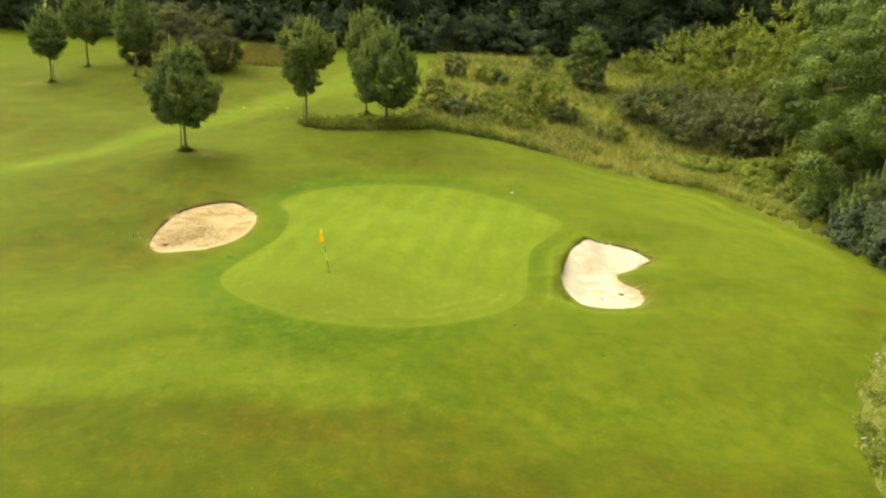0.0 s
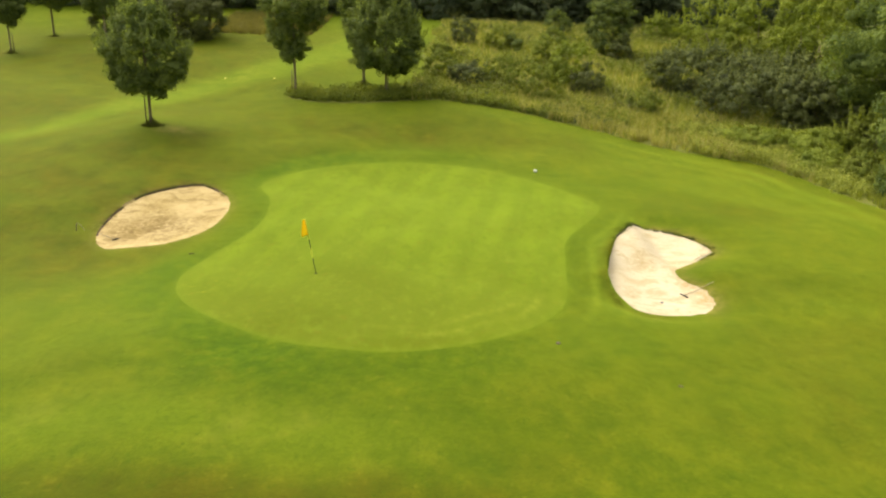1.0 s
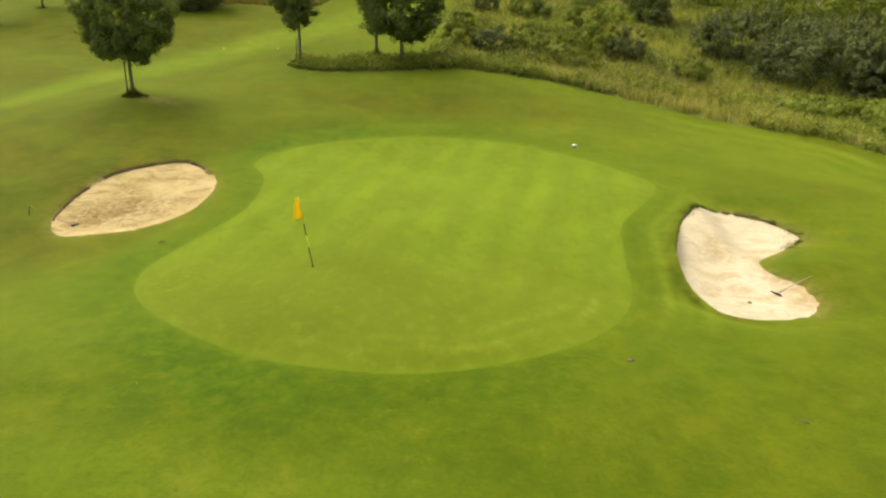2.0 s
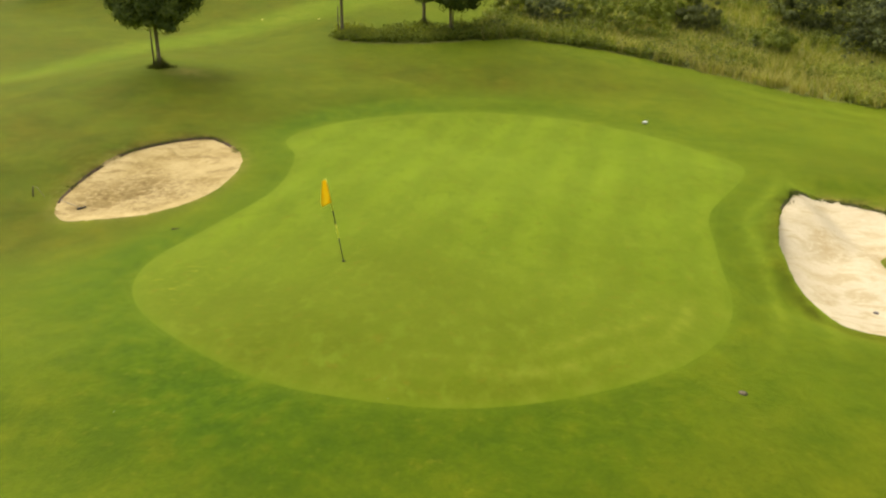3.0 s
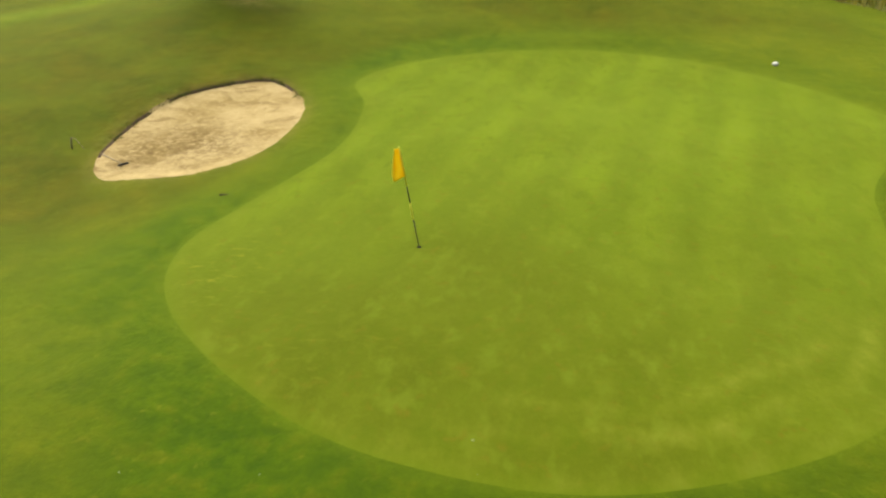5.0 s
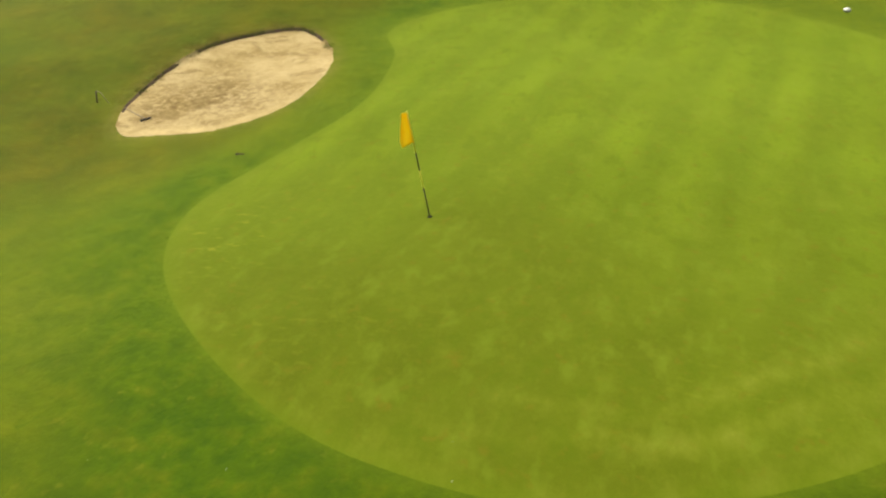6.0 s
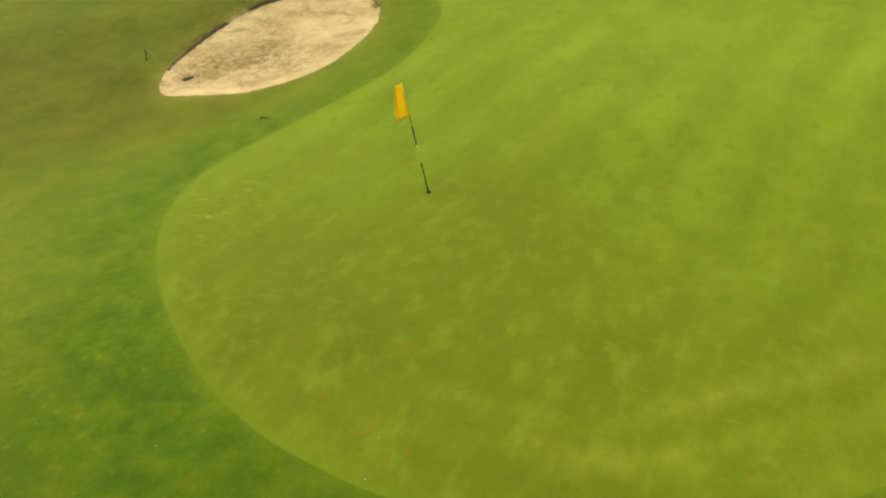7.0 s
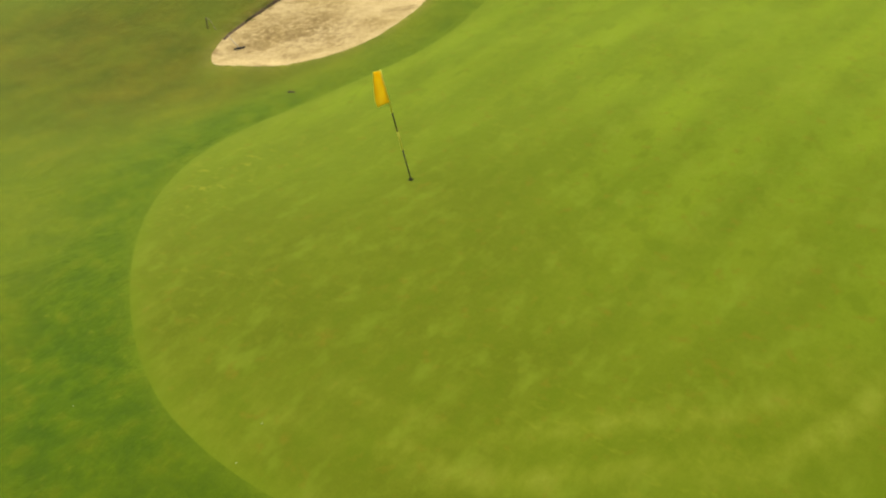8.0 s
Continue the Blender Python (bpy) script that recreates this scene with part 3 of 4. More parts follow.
    tagged(cut("ground", g, [TURF, SOIL, MEADOW, LIP_SOIL], np.select([which[g] == 4, which[g] == 5, which[g] == 6], [1, 2, 3], 0)), "undulating mown olive-green golf course turf with dry patches", "ground", kind="structure")
    tagged(cut("putting_green", which == 1, [GREEN]), "smooth close-cut light green putting green with faint mowing stripes", "putting green", kind="structure")
    tagged(cut("bunker_sand", which == 2, [SAND_TAN]), "trodden tan sand filling an oval bunker", "sand bunker", kind="structure")
    tagged(cut("bunker_sand", which == 3, [SAND_PALE]), "bright pale sand filling a kidney-shaped bunker", "sand bunker", kind="structure")


build_ground()


# ---- plants ----
def leaf_mesh(name, at, normal, size, tone=None, ratio=0.55, droop=0.25):
    """One bent, pointed leaf at every place."""
    n = len(at)
    normal = normal / np.linalg.norm(normal, axis=1)[:, None]
    t = np.cross(normal, rng.normal(size=(n, 3)))
    t /= np.linalg.norm(t, axis=1)[:, None]
    b = np.cross(normal, t)
    s = size[:, None]
    v = np.stack([at - t * s - normal * s * droop, at + b * s * ratio, at + t * s - normal * s * droop, at - b * s * ratio], 1).reshape(-1, 3)
    i = np.arange(n)[:, None] * 4
    f = np.concatenate([i + [0, 1, 3], i + [1, 2, 3]], 1).reshape(-1, 3)
    me = bpy.data.meshes.new(name)
    me.vertices.add(len(v))
    me.vertices.foreach_set("co", v.ravel())
    me.loops.add(f.size)
    me.loops.foreach_set("vertex_index", f.ravel().astype(np.int32))
    me.polygons.add(len(f))
    me.polygons.foreach_set("loop_start", np.arange(0, f.size, 3, dtype=np.int32))
    me.update(calc_edges=True)
    a = me.attributes.new("tone", "FLOAT", "POINT")
    a.data.foreach_set("value", np.repeat(rng.random(n) if tone is None else tone, 4).astype(np.float32))
    return me


def crown_mesh(name, lobes, clumps, leaves, leaf, puff, fill=0.2, up=0.45, shoots=0, uneven=1.0, shell=0.55, spread=0.3):
    """Leafy sprays over a few overlapping lobes, uneven in outline, with gaps. lobes: centre and half-axes; puff: a
    spray's radius; shoots: narrow upright sprays on top, toned paler to paint in the light there; shell: how far out in
    a spray its leaves begin; spread: how much sprays differ in tone.
    """
    lobes = np.array(lobes, float)
    w = (lobes[:, 3] * lobes[:, 4] * lobes[:, 5]) ** (2 / 3)
    k = rng.choice(len(lobes), clumps, p=w / w.sum())
    d = rng.normal(size=(clumps, 3))
    d /= np.linalg.norm(d, axis=1)[:, None]
    ph = rng.uniform(0, 6.28, (len(lobes), 3))
    bump = 1 + uneven * (0.10 * np.sin(4 * d[:, 0] + ph[k, 0]) + 0.10 * np.sin(5 * d[:, 1] + ph[k, 1]) + 0.08 * np.sin(6 * d[:, 2] + ph[k, 2]))
    r = bump * np.where(rng.random(clumps) < fill, rng.uniform(0.3, 0.8, clumps), rng.normal(0.92, 0.07, clumps))
    c = lobes[k, :3] + d * r[:, None] * lobes[k, 3:]
    inner = np.zeros(clumps, bool)
    for j, q in enumerate(lobes):
        inner |= (k != j) & ((((c - q[:3]) / q[3:]) ** 2).sum(1) < 0.5)
    c, d = c[~inner], d[~inner]
    size = puff * rng.uniform(0.55, 1.35, len(c))
    tone = np.clip(rng.normal(0.5, spread, len(c)), 0, 1)
    e = rng.normal(size=(len(c), leaves, 3))
    e /= np.linalg.norm(e, axis=2)[:, :, None]
    e[:, :, 2] = np.where(rng.random(e.shape[:2]) < 0.2, np.abs(e[:, :, 2]), e[:, :, 2])
    at = c[:, None] + e * (size[:, None] * rng.uniform(shell, 1.12, (len(c), leaves)))[:, :, None] * np.array([1, 1, 0.75])
    nrm = (0.75 + 0.4 * (shell > 0.7)) * e + (0.45 - 0.25 * (shell > 0.7)) * d[:, None] + np.array([0, 0, up]) + rng.normal(size=e.shape) * 0.22
    at, nrm, tone = at.reshape(-1, 3), nrm.reshape(-1, 3), np.repeat(tone, leaves)
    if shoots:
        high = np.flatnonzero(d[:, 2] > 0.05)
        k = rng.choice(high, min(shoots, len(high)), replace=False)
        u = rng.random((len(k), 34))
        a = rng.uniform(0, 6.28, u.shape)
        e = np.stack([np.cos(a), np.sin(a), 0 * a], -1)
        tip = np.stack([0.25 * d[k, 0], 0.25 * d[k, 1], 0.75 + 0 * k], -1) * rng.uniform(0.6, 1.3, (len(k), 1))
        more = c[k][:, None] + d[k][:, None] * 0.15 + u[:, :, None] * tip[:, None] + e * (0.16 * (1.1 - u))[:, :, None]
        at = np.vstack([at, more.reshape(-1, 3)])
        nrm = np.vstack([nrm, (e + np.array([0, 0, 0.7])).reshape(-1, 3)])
        # paler than other sprays: light on the crown's top, put into leaf tone
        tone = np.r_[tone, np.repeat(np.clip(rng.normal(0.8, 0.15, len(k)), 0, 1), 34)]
    return leaf_mesh(name, at, nrm, leaf * rng.uniform(0.6, 1.3, len(at)), tone)


def limbs(stem_top, low, lobes, count, thick):
    """Limbs from the stem out into the crown's lobes."""
    out = []
    for i in range(count):
        q = lobes[i % len(lobes)]
        a = rng.uniform(0, 6.28)
        start = Vector((rng.normal(0, 0.02), rng.normal(0, 0.02), low + (stem_top - low) * (0.15 + 0.8 * i / count)))
        end = Vector((q[0] + 0.6 * q[3] * math.cos(a), q[1] + 0.6 * q[4] * math.sin(a), max(q[2] + 0.45 * q[5] * rng.uniform(-0.2, 1), start.z + 0.3)))
        bend = start.lerp(end, 0.5) + Vector((0, 0, 0.12 * (end - start).length))
        out.append(tube([start, bend, end], [thick, thick * 0.6, thick * 0.2], 6))
    return out


def young_tree(x, y, height, clear, width, label, stake=None, lean=(0.0, 0.0), shape="round", clumps=240):
    """A planted broad-leaved tree: slim stem, upright limbs, leafy crown, with a stake where one stands."""
    z = ground(x, y)
    t = thing("young_tree", x, y, z - 0.03, label, "tree", "planted young trees")
    h, w = height - clear - 0.3, width / 2 - 0.22
    if shape == "round":
        lobes = [(0, 0, clear + 0.42 * h, 0.92 * w, 0.95 * w, 0.38 * h), (0.0, 0, clear + 0.72 * h, 0.55 * w, 0.6 * w, 0.30 * h), (-0.52 * w, 0.1 * w, clear + 0.44 * h, 0.5 * w, 0.55 * w, 0.28 * h),
                 (0.54 * w, -0.1 * w, clear + 0.34 * h, 0.48 * w, 0.5 * w, 0.24 * h), (0.3 * w, -0.2 * w, clear + 0.10 * h, 0.32 * w, 0.34 * w, 0.13 * h), (-0.12 * w, 0, clear + 0.21 * h, 0.74 * w, 0.74 * w, 0.20 * h), (-0.35 * w, 0.1 * w, clear + 0.70 * h, 0.38 * w, 0.4 * w, 0.18 * h)]
    else:
        lobes = [(0, 0, clear + 0.72 * h, 0.9 * w, w, 0.27 * h), (-0.25 * w, 0, clear + 0.42 * h, 0.6 * w, 0.66 * w, 0.22 * h), (-0.1 * w, 0, clear + 0.16 * h, 0.36 * w, 0.45 * w, 0.13 * h),
                 (0.55 * w, 0, clear + 0.62 * h, 0.48 * w, 0.5 * w, 0.2 * h), (0.25 * w, 0.1, clear + 0.26 * h, 0.32 * w, 0.4 * w, 0.09 * h)]
    top = clear + 0.75 * h
    stem = [(lean[0] * s, lean[1] * s, s * top) for s in (0, 0.03, 0.3, 0.65, 1)]
    r = 0.010 * height + 0.010
    part("trunk", tube_mesh("trunk", stem, [1.5 * r, 1.05 * r, r, 0.7 * r, 0.25 * r], 10), BARK, t)
    for v, f in limbs(top, clear * 0.9, lobes, 7, 0.35 * r):
        part("limb", mesh_of("limb", v, f), BARK, t)
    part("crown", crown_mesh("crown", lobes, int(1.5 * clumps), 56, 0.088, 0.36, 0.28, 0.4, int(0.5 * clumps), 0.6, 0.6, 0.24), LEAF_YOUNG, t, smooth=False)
    if stake:
        part("stake", tube_mesh("stake", [(*stake, 0), (stake[0], stake[1], 1.0), (stake[0] + 0.01, stake[1], 1.75)], [0.035, 0.035, 0.03], 8), STAKE, t, "weathered wooden tree stake")
    v = []
    for a in rng.uniform(0, 6.28, 420 if y < 35 else 120):
        q = abs(rng.normal(0, 0.42))
        h = rng.uniform(0.25, 0.6) * math.exp(-1.6 * q)
        v.append(tube([(q * math.cos(a), 0.8 * q * math.sin(a), 0), ((q + 0.2 * h) * math.cos(a), (0.8 * q + 0.2 * h) * math.sin(a), h)], [0.018, 0.003], 3))
    tagged(part("base_grass", joined("base_grass", v), TUFT_BLADES, t, "uncut grass tuft round the stem"), kind="stuff")
    return t


young_tree(-12.62, 18.25, 7.4, 1.85, 5.1, "round-crowned young tree with slim trunk and stake on a mound", (-0.28, 0.0), (-0.05, 0.0), clumps=430)
young_tree(-6.5, 30.6, 8.3, 2.0, 4.8, "tall narrow young tree with open leafy crown and twin stem", (-0.25, 0.05), shape="tall", clumps=270)
young_tree(0.25, 29.6, 7.8, 1.5, 6.0, "dense round-crowned young tree among weeds", (0.12, 0.3), clumps=540)
young_tree(-1.75, 33.2, 9.0, 3.0, 3.7, "slender young tree standing behind a denser one", clumps=260)
young_tree(-33.0, 41.2, 6.8, 2.4, 3.6, "small round young tree with thin bare trunk", (0.2, 0.1), clumps=230)
young_tree(-32.0, 47.0, 7.8, 2.5, 4.9, "young tree with spreading crown and bare trunk", clumps=290)
young_tree(-25.2, 42.4, 7.9, 2.5, 4.2, "young tree with pointed crown beside dark thorn bushes", (-0.2, 0.1), clumps=270)


def bush(name, x, y, lobes, clumps, leaf, mat, label, category, group="", stems=5, leaves=50, spread=0.45, shoots=0, shell=0.55):
    """A shrub or scrub tree of leafy lobes on several stems."""
    t = thing(name, x, y, ground(x, y) - 0.05, label, category, group)
    pieces = []
    for i in range(stems):
        q = lobes[i % len(lobes)]
        a = rng.uniform(0, 6.28)
        e = (q[0] + 0.3 * q[3] * math.cos(a), q[1] + 0.3 * q[4] * math.sin(a), max(q[2], 0.3))
        b = (0.55 * q[0] + 0.1 * math.cos(a), 0.55 * q[1] + 0.1 * math.sin(a), 0)
        k = 0.02 + 0.012 * q[5]
        pieces.append(tube([b, (0.5 * (b[0] + e[0]), 0.5 * (b[1] + e[1]), 0.6 * e[2]), e], [k, 0.7 * k, 0.25 * k], 6))
    for v, f in pieces:
        part("stem", mesh_of("stem", v, f), BARK, t)
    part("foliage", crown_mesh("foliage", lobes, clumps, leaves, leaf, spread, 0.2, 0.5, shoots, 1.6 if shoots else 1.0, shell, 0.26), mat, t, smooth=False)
    return t


def mound_lobes(w, d, h, count):
    """Lobes of a low, wide, lumpy bush."""
    out = [(0, 0, 0.45 * h, 0.42 * w, 0.42 * d, 0.5 * h)]
    for i in range(count):
        a, s = rng.uniform(0, 6.28), rng.uniform(0.35, 1.0)
        r = rng.uniform(0.18, 0.3)
        out.append((0.36 * w * s * math.cos(a), 0.36 * d * s * math.sin(a), h * rng.uniform(0.2, 0.62), r * w, r * d, h * rng.uniform(0.24, 0.36)))
    return out


# dark thorn bushes behind the young trees
bush("thorn_bush", -20.5, 47.5, [(0, 0, 3.0, 3.5, 3.2, 3.1), (2.3, 0, 2.1, 2.2, 2.4, 2.2), (-1.8, 0, 3.6, 2.4, 2.6, 2.7), (0.8, -1.4, 2.0, 2.6, 2.0, 2.2)], 620, 0.10, LEAF_THORN, "large rounded dark olive thorn bush on mown grass", "bush", "thorn bushes", leaves=84)
bush("thorn_bush", -26.0, 50.0, [(0, 0, 3.2, 3.0, 3.0, 3.1), (1.8, 0, 2.6, 2.1, 2.2, 2.5), (-1.8, 0, 2.4, 2.1, 2.4, 2.4), (0, -1.3, 1.8, 2.2, 2.0, 2.0)], 520, 0.10, LEAF_THORN, "rounded dark olive thorn bush joining its neighbour", "bush", "thorn bushes", leaves=84)

# shrubs in the meadow
for x, y, w, h, mat, label in (
        (6.0, 48.0, 2.4, 2.6, LEAF_THORN, "small dark upright shrub in long grass"), (9.4, 46.2, 2.2, 2.2, LEAF_WEED, "small leafy shrub in long grass"), (10.6, 45.4, 1.8, 1.7, LEAF_YOUNG, "low leafy shrub in long grass"),
        (4.2, 36.5, 2.6, 2.0, LEAF_WEED, "loose green shrub in the meadow"), (6.2, 34.0, 2.4, 1.8, LEAF_BRAMBLE, "low dark bramble clump"), (8.6, 35.8, 2.6, 2.1, LEAF_WEED, "loose green shrub among long grass"),
        (11.2, 32.8, 4.2, 2.3, LEAF_WEED, "wide rounded green shrub in long grass"), (14.6, 36.5, 3.0, 3.4, LEAF_BRIGHT, "taller yellow-green shrub in long grass"), (15.6, 34.6, 2.2, 2.2, LEAF_THORN, "dark rounded shrub at the scrub's edge"),
        (13.2, 39.5, 3.2, 3.2, LEAF_WEED, "upright green shrub in the meadow"), (20.3, 45.6, 2.2, 2.0, LEAF_THORN, "low dark shrub at the foot of a taller bush"), (15.8, 55.5, 2.2, 2.9, LEAF_YOUNG, "upright bush before the wood"),
        (4.0, 42.0, 1.6, 1.4, LEAF_WEED, "small shrub half hidden by grass"), (19.2, 31.0, 2.4, 1.5, LEAF_WEED, "low weed clump in dry grass"), (22.0, 37.5, 2.6, 1.5, LEAF_WEED, "yellow-green weed clump at the scrub's edge")):
    w, h = 1.25 * w, 1.15 * h
    bush("shrub", x, y, mound_lobes(w, w, h, 6), int(34 + 11 * w * h), 0.09, mat, label, "shrub", "meadow shrubs", 4, 44, 0.3)

# a dense pointed bush that stands clear of the wood
bush("shrub", 19.5, 47.0, [(0, 0, 1.7, 2.0, 1.9, 1.6), (0.1, 0, 3.6, 1.9, 1.8, 1.8), (-0.2, 0, 5.1, 1.25, 1.2, 1.35), (-1.2, -0.3, 2.6, 1.0, 1.0, 1.2), (1.3, 0.2, 3.3, 0.95, 0.9, 1.1)], 400, 0.1, LEAF_YOUNG, "tall dense round-topped green bush before the wood", "shrub", "meadow shrubs", 5, 46, 0.34)

# bramble bank and scrub on the falling side
for x, y, w, d, h, mat, label in (
        (27.5, 31.0, 8.5, 6.5, 3.6, LEAF_BRAMBLE, "broad dark bramble bank over long grass"), (32.5, 30.0, 8.0, 7.0, 4.2, LEAF_BRAMBLE, "tangled dark bramble bank below tall trees"), (24.5, 36.5, 7.0, 5.0, 3.8, LEAF_BRAMBLE, "grey-green bramble bank rising from long grass"),
        (31.0, 38.0, 9.0, 6.0, 3.5, LEAF_BRAMBLE, "dark bramble bank below willow scrub"), (31.0, 45.5, 12.0, 5.0, 2.6, LEAF_WEED, "low yellow-green weedy bank behind brambles"), (26.6, 26.2, 5.5, 3.2, 1.1, LEAF_BRIGHT, "low bright nettle bank along the dry grass"), (29.5, 24.5, 4.5, 4.0, 1.6, LEAF_BRIGHT, "bright green nettle bank before brambles"), (33.0, 23.0, 5.0, 5.0, 3.0, LEAF_WEED, "leafy nettle and bramble bank"),
        (31.5, 10.5, 5.0, 6.0, 3.4, LEAF_ALDER, "dense leafy bank at the foot of tall trees"), (31.5, 4.0, 5.0, 6.0, 2.6, LEAF_BRAMBLE, "dark bramble bank beside mown grass"), (30.2, 14.2, 3.6, 4.0, 2.4, LEAF_ALDER, "dark leafy saplings under tall trees"), (29.2, 8.4, 3.8, 5.4, 2.4, LEAF_DARK, "low dark brambles spilling toward the mown edge"), (29.5, 4.4, 3.6, 4.6, 2.6, LEAF_DARK, "dark leafy bank reaching down to the mown turf"), (28.6, 21.5, 3.4, 3.2, 1.3, LEAF_BRIGHT, "low bright green nettles at the bramble's foot"), (30.5, 18.5, 3.6, 4.0, 2.0, LEAF_WEED, "low leafy weeds under the trees' edge")):
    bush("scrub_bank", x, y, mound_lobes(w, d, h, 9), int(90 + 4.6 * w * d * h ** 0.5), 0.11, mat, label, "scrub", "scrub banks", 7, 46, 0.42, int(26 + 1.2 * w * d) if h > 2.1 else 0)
for x, y, w, h, mat, label in (
        (32.3, 54.5, 8.5, 6.2, LEAF_BRIGHT, "bright yellow-green willow scrub before the wood"), (34.5, 50.0, 8.0, 8.4, LEAF_BRIGHT, "tall bright willow scrub before the wood"), (36.0, 42.0, 7.5, 9.5, LEAF_BRIGHT, "sunlit yellow-green scrub tree"),
        (41.5, 49.0, 9.0, 12.5, LEAF_BRIGHT, "tall sunlit willow at the wood's edge"), (28.0, 61.0, 4.0, 2.6, LEAF_BRIGHT, "low bright bush at the wood's foot")):
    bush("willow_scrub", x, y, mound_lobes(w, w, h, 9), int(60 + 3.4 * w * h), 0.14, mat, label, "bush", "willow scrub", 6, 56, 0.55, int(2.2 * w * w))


def big_tree(name, x, y, height, width, low, mat, label, group, clumps, leaf, spread, leaves):
    """A full-grown tree: stout trunk, limbs, and a deep crown in many lobes."""
    t = thing(name, x, y, ground(x, y) - 0.1, label, "tree", group)
    w = width / 2
    lobes = [(0, 0, 0.58 * height, 0.62 * w, 0.62 * w, 0.40 * height)]
    for i in range(17):
        a, s = 2.4 * i, low + (height - low) * (0.06 + 0.9 * i / 17)
        out = w * (0.72 - 0.45 * max(0.0, (s / height - 0.55) / 0.45))
        lobes.append((out * math.cos(a), out * math.sin(a), s, 0.36 * w * rng.uniform(0.8, 1.2), 0.36 * w * rng.uniform(0.8, 1.2), 0.11 * height * rng.uniform(0.8, 1.2)))
    r = 0.016 * height + 0.03
    part("trunk", tube_mesh("trunk", [(0, 0, 0), (0, 0, 0.25), (0.1, 0.05, 0.4 * height), (0, 0.1, 0.85 * height)], [1.7 * r, 1.15 * r, 0.8 * r, 0.2 * r], 10), BARK, t)
    for v, f in limbs(0.85 * height, max(low, 0.2 * height), lobes[1:], 9, 0.4 * r):
        part("limb", mesh_of("limb", v, f), BARK, t)
    part("crown", crown_mesh("crown", lobes, clumps, leaves, leaf, spread, 0.12, 0.35, 0, 1.3, 0.72, 0.24), mat, t, smooth=False)
    return t


alder = big_tree("alder_tree", 33.5, 14.5, 15.0, 11.0, 0.6, LEAF_ALDER, "tall full grey-green tree with lumpy crown down to the ground", "trees on the falling side", 250, 0.115, 0.95, 300)
for x, y, s, a in ((36.0, 24.5, 1.05, 70), (41.5, 33.5, 1.1, 160), (40.0, 6.0, 1.0, 230), (45.0, 18.0, 1.2, 300), (46.0, 38.0, 1.15, 20), (36.5, -3.0, 0.8, 120)):
    copy_thing(alder, pose(x, y, ground(x, y) - 0.1, 0, 0, a) @ Matrix.Scale(s, 4))

# the dark wood behind
woods = [big_tree("wood_tree", -12.0, 76.0, 17.0, 12.0, 0.8, LEAF_DARK, "dark dense tree of the wood's edge in shade", "trees of the wood", 460, 0.17, 1.10, 84),
         big_tree("wood_tree", 2.0, 77.5, 19.0, 13.0, 1.2, LEAF_DARK, "tall dark tree of the wood's edge in shade", "trees of the wood", 480, 0.17, 1.10, 84)]
for i in range(28):
    row, k = divmod(i, 18)
    x = -82 + 9.6 * k + rng.uniform(-1.5, 1.5) + 50.0 * row
    y = 76 + 8 * row + rng.uniform(-2, 2) - (6 if 16 < x < 24 else 0)
    if row == 0 and (abs(x + 12) < 4 or abs(x - 2) < 4.5):
        continue
    copy_thing(woods[i % 2], pose(x, y, ground(x, y) - 0.1, 0, 0, 47 * i) @ Matrix.Scale(rng.uniform(0.85, 1.15), 4))
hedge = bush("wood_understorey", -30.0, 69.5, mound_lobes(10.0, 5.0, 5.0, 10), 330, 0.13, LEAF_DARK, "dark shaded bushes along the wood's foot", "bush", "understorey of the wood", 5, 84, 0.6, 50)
for i in range(13):
    x = -62 + 8.0 * i + rng.uniform(-1, 1)
    if abs(x + 30) > 4:
        y = 69.5 + rng.uniform(-1.2, 1.2)
        copy_thing(hedge, pose(x, y, ground(x, y) - 0.05, 0, 0, rng.uniform(-25, 25) + 180 * (i % 2)))


def grass_stuff(name, places, mat, low, high, blades, lean, width, label):
    """Tufts of long blades, joined."""
    n = len(places)
    at = np.repeat(places, blades, 0) + rng.normal(size=(n * blades, 2)) * 0.09
    z = lie(at[:, 0], at[:, 1]) - 0.03
    h = rng.uniform(low, high, len(at))
    a = rng.uniform(0, 6.28, len(at))
    side = np.stack([np.cos(a), np.sin(a), 0 * a], -1) * width
    tip = rng.normal(size=(len(at), 2)) * lean
    base = np.c_[at, z]
    mid = base + np.c_[0.35 * tip * h[:, None], 0.6 * h]
    top = base + np.c_[tip * h[:, None], h]
    v = np.stack([base - side, base + side, mid + 0.7 * side, mid - 0.7 * side, top], 1).reshape(-1, 3)
    i = np.arange(len(at))[:, None] * 5
    f = [tuple(r) for r in np.concatenate([i + [0, 1, 2], i + [0, 2, 3], i + [3, 2, 4]], 1).reshape(-1, 3)]
    me = mesh_of(name, v, f)
    a = me.attributes.new("tone", "FLOAT", "POINT")
    a.data.foreach_set("value", np.repeat(np.repeat(rng.random(n), blades), 5).astype(np.float32))
    return tagged(part(name, me, mat, smooth=False), label, "long grass", kind="stuff")


def scatter(count, poly, box):
    p = np.stack([rng.uniform(box[0], box[1], count), rng.uniform(box[2], box[3], count)], -1)
    return p[inside(poly, p[:, 0], p[:, 1])]


def patches(p, scale, level, seed):
    v = np.array([noise.noise((a * scale, b * scale, seed)) for a, b in p])
    return p[v > level]


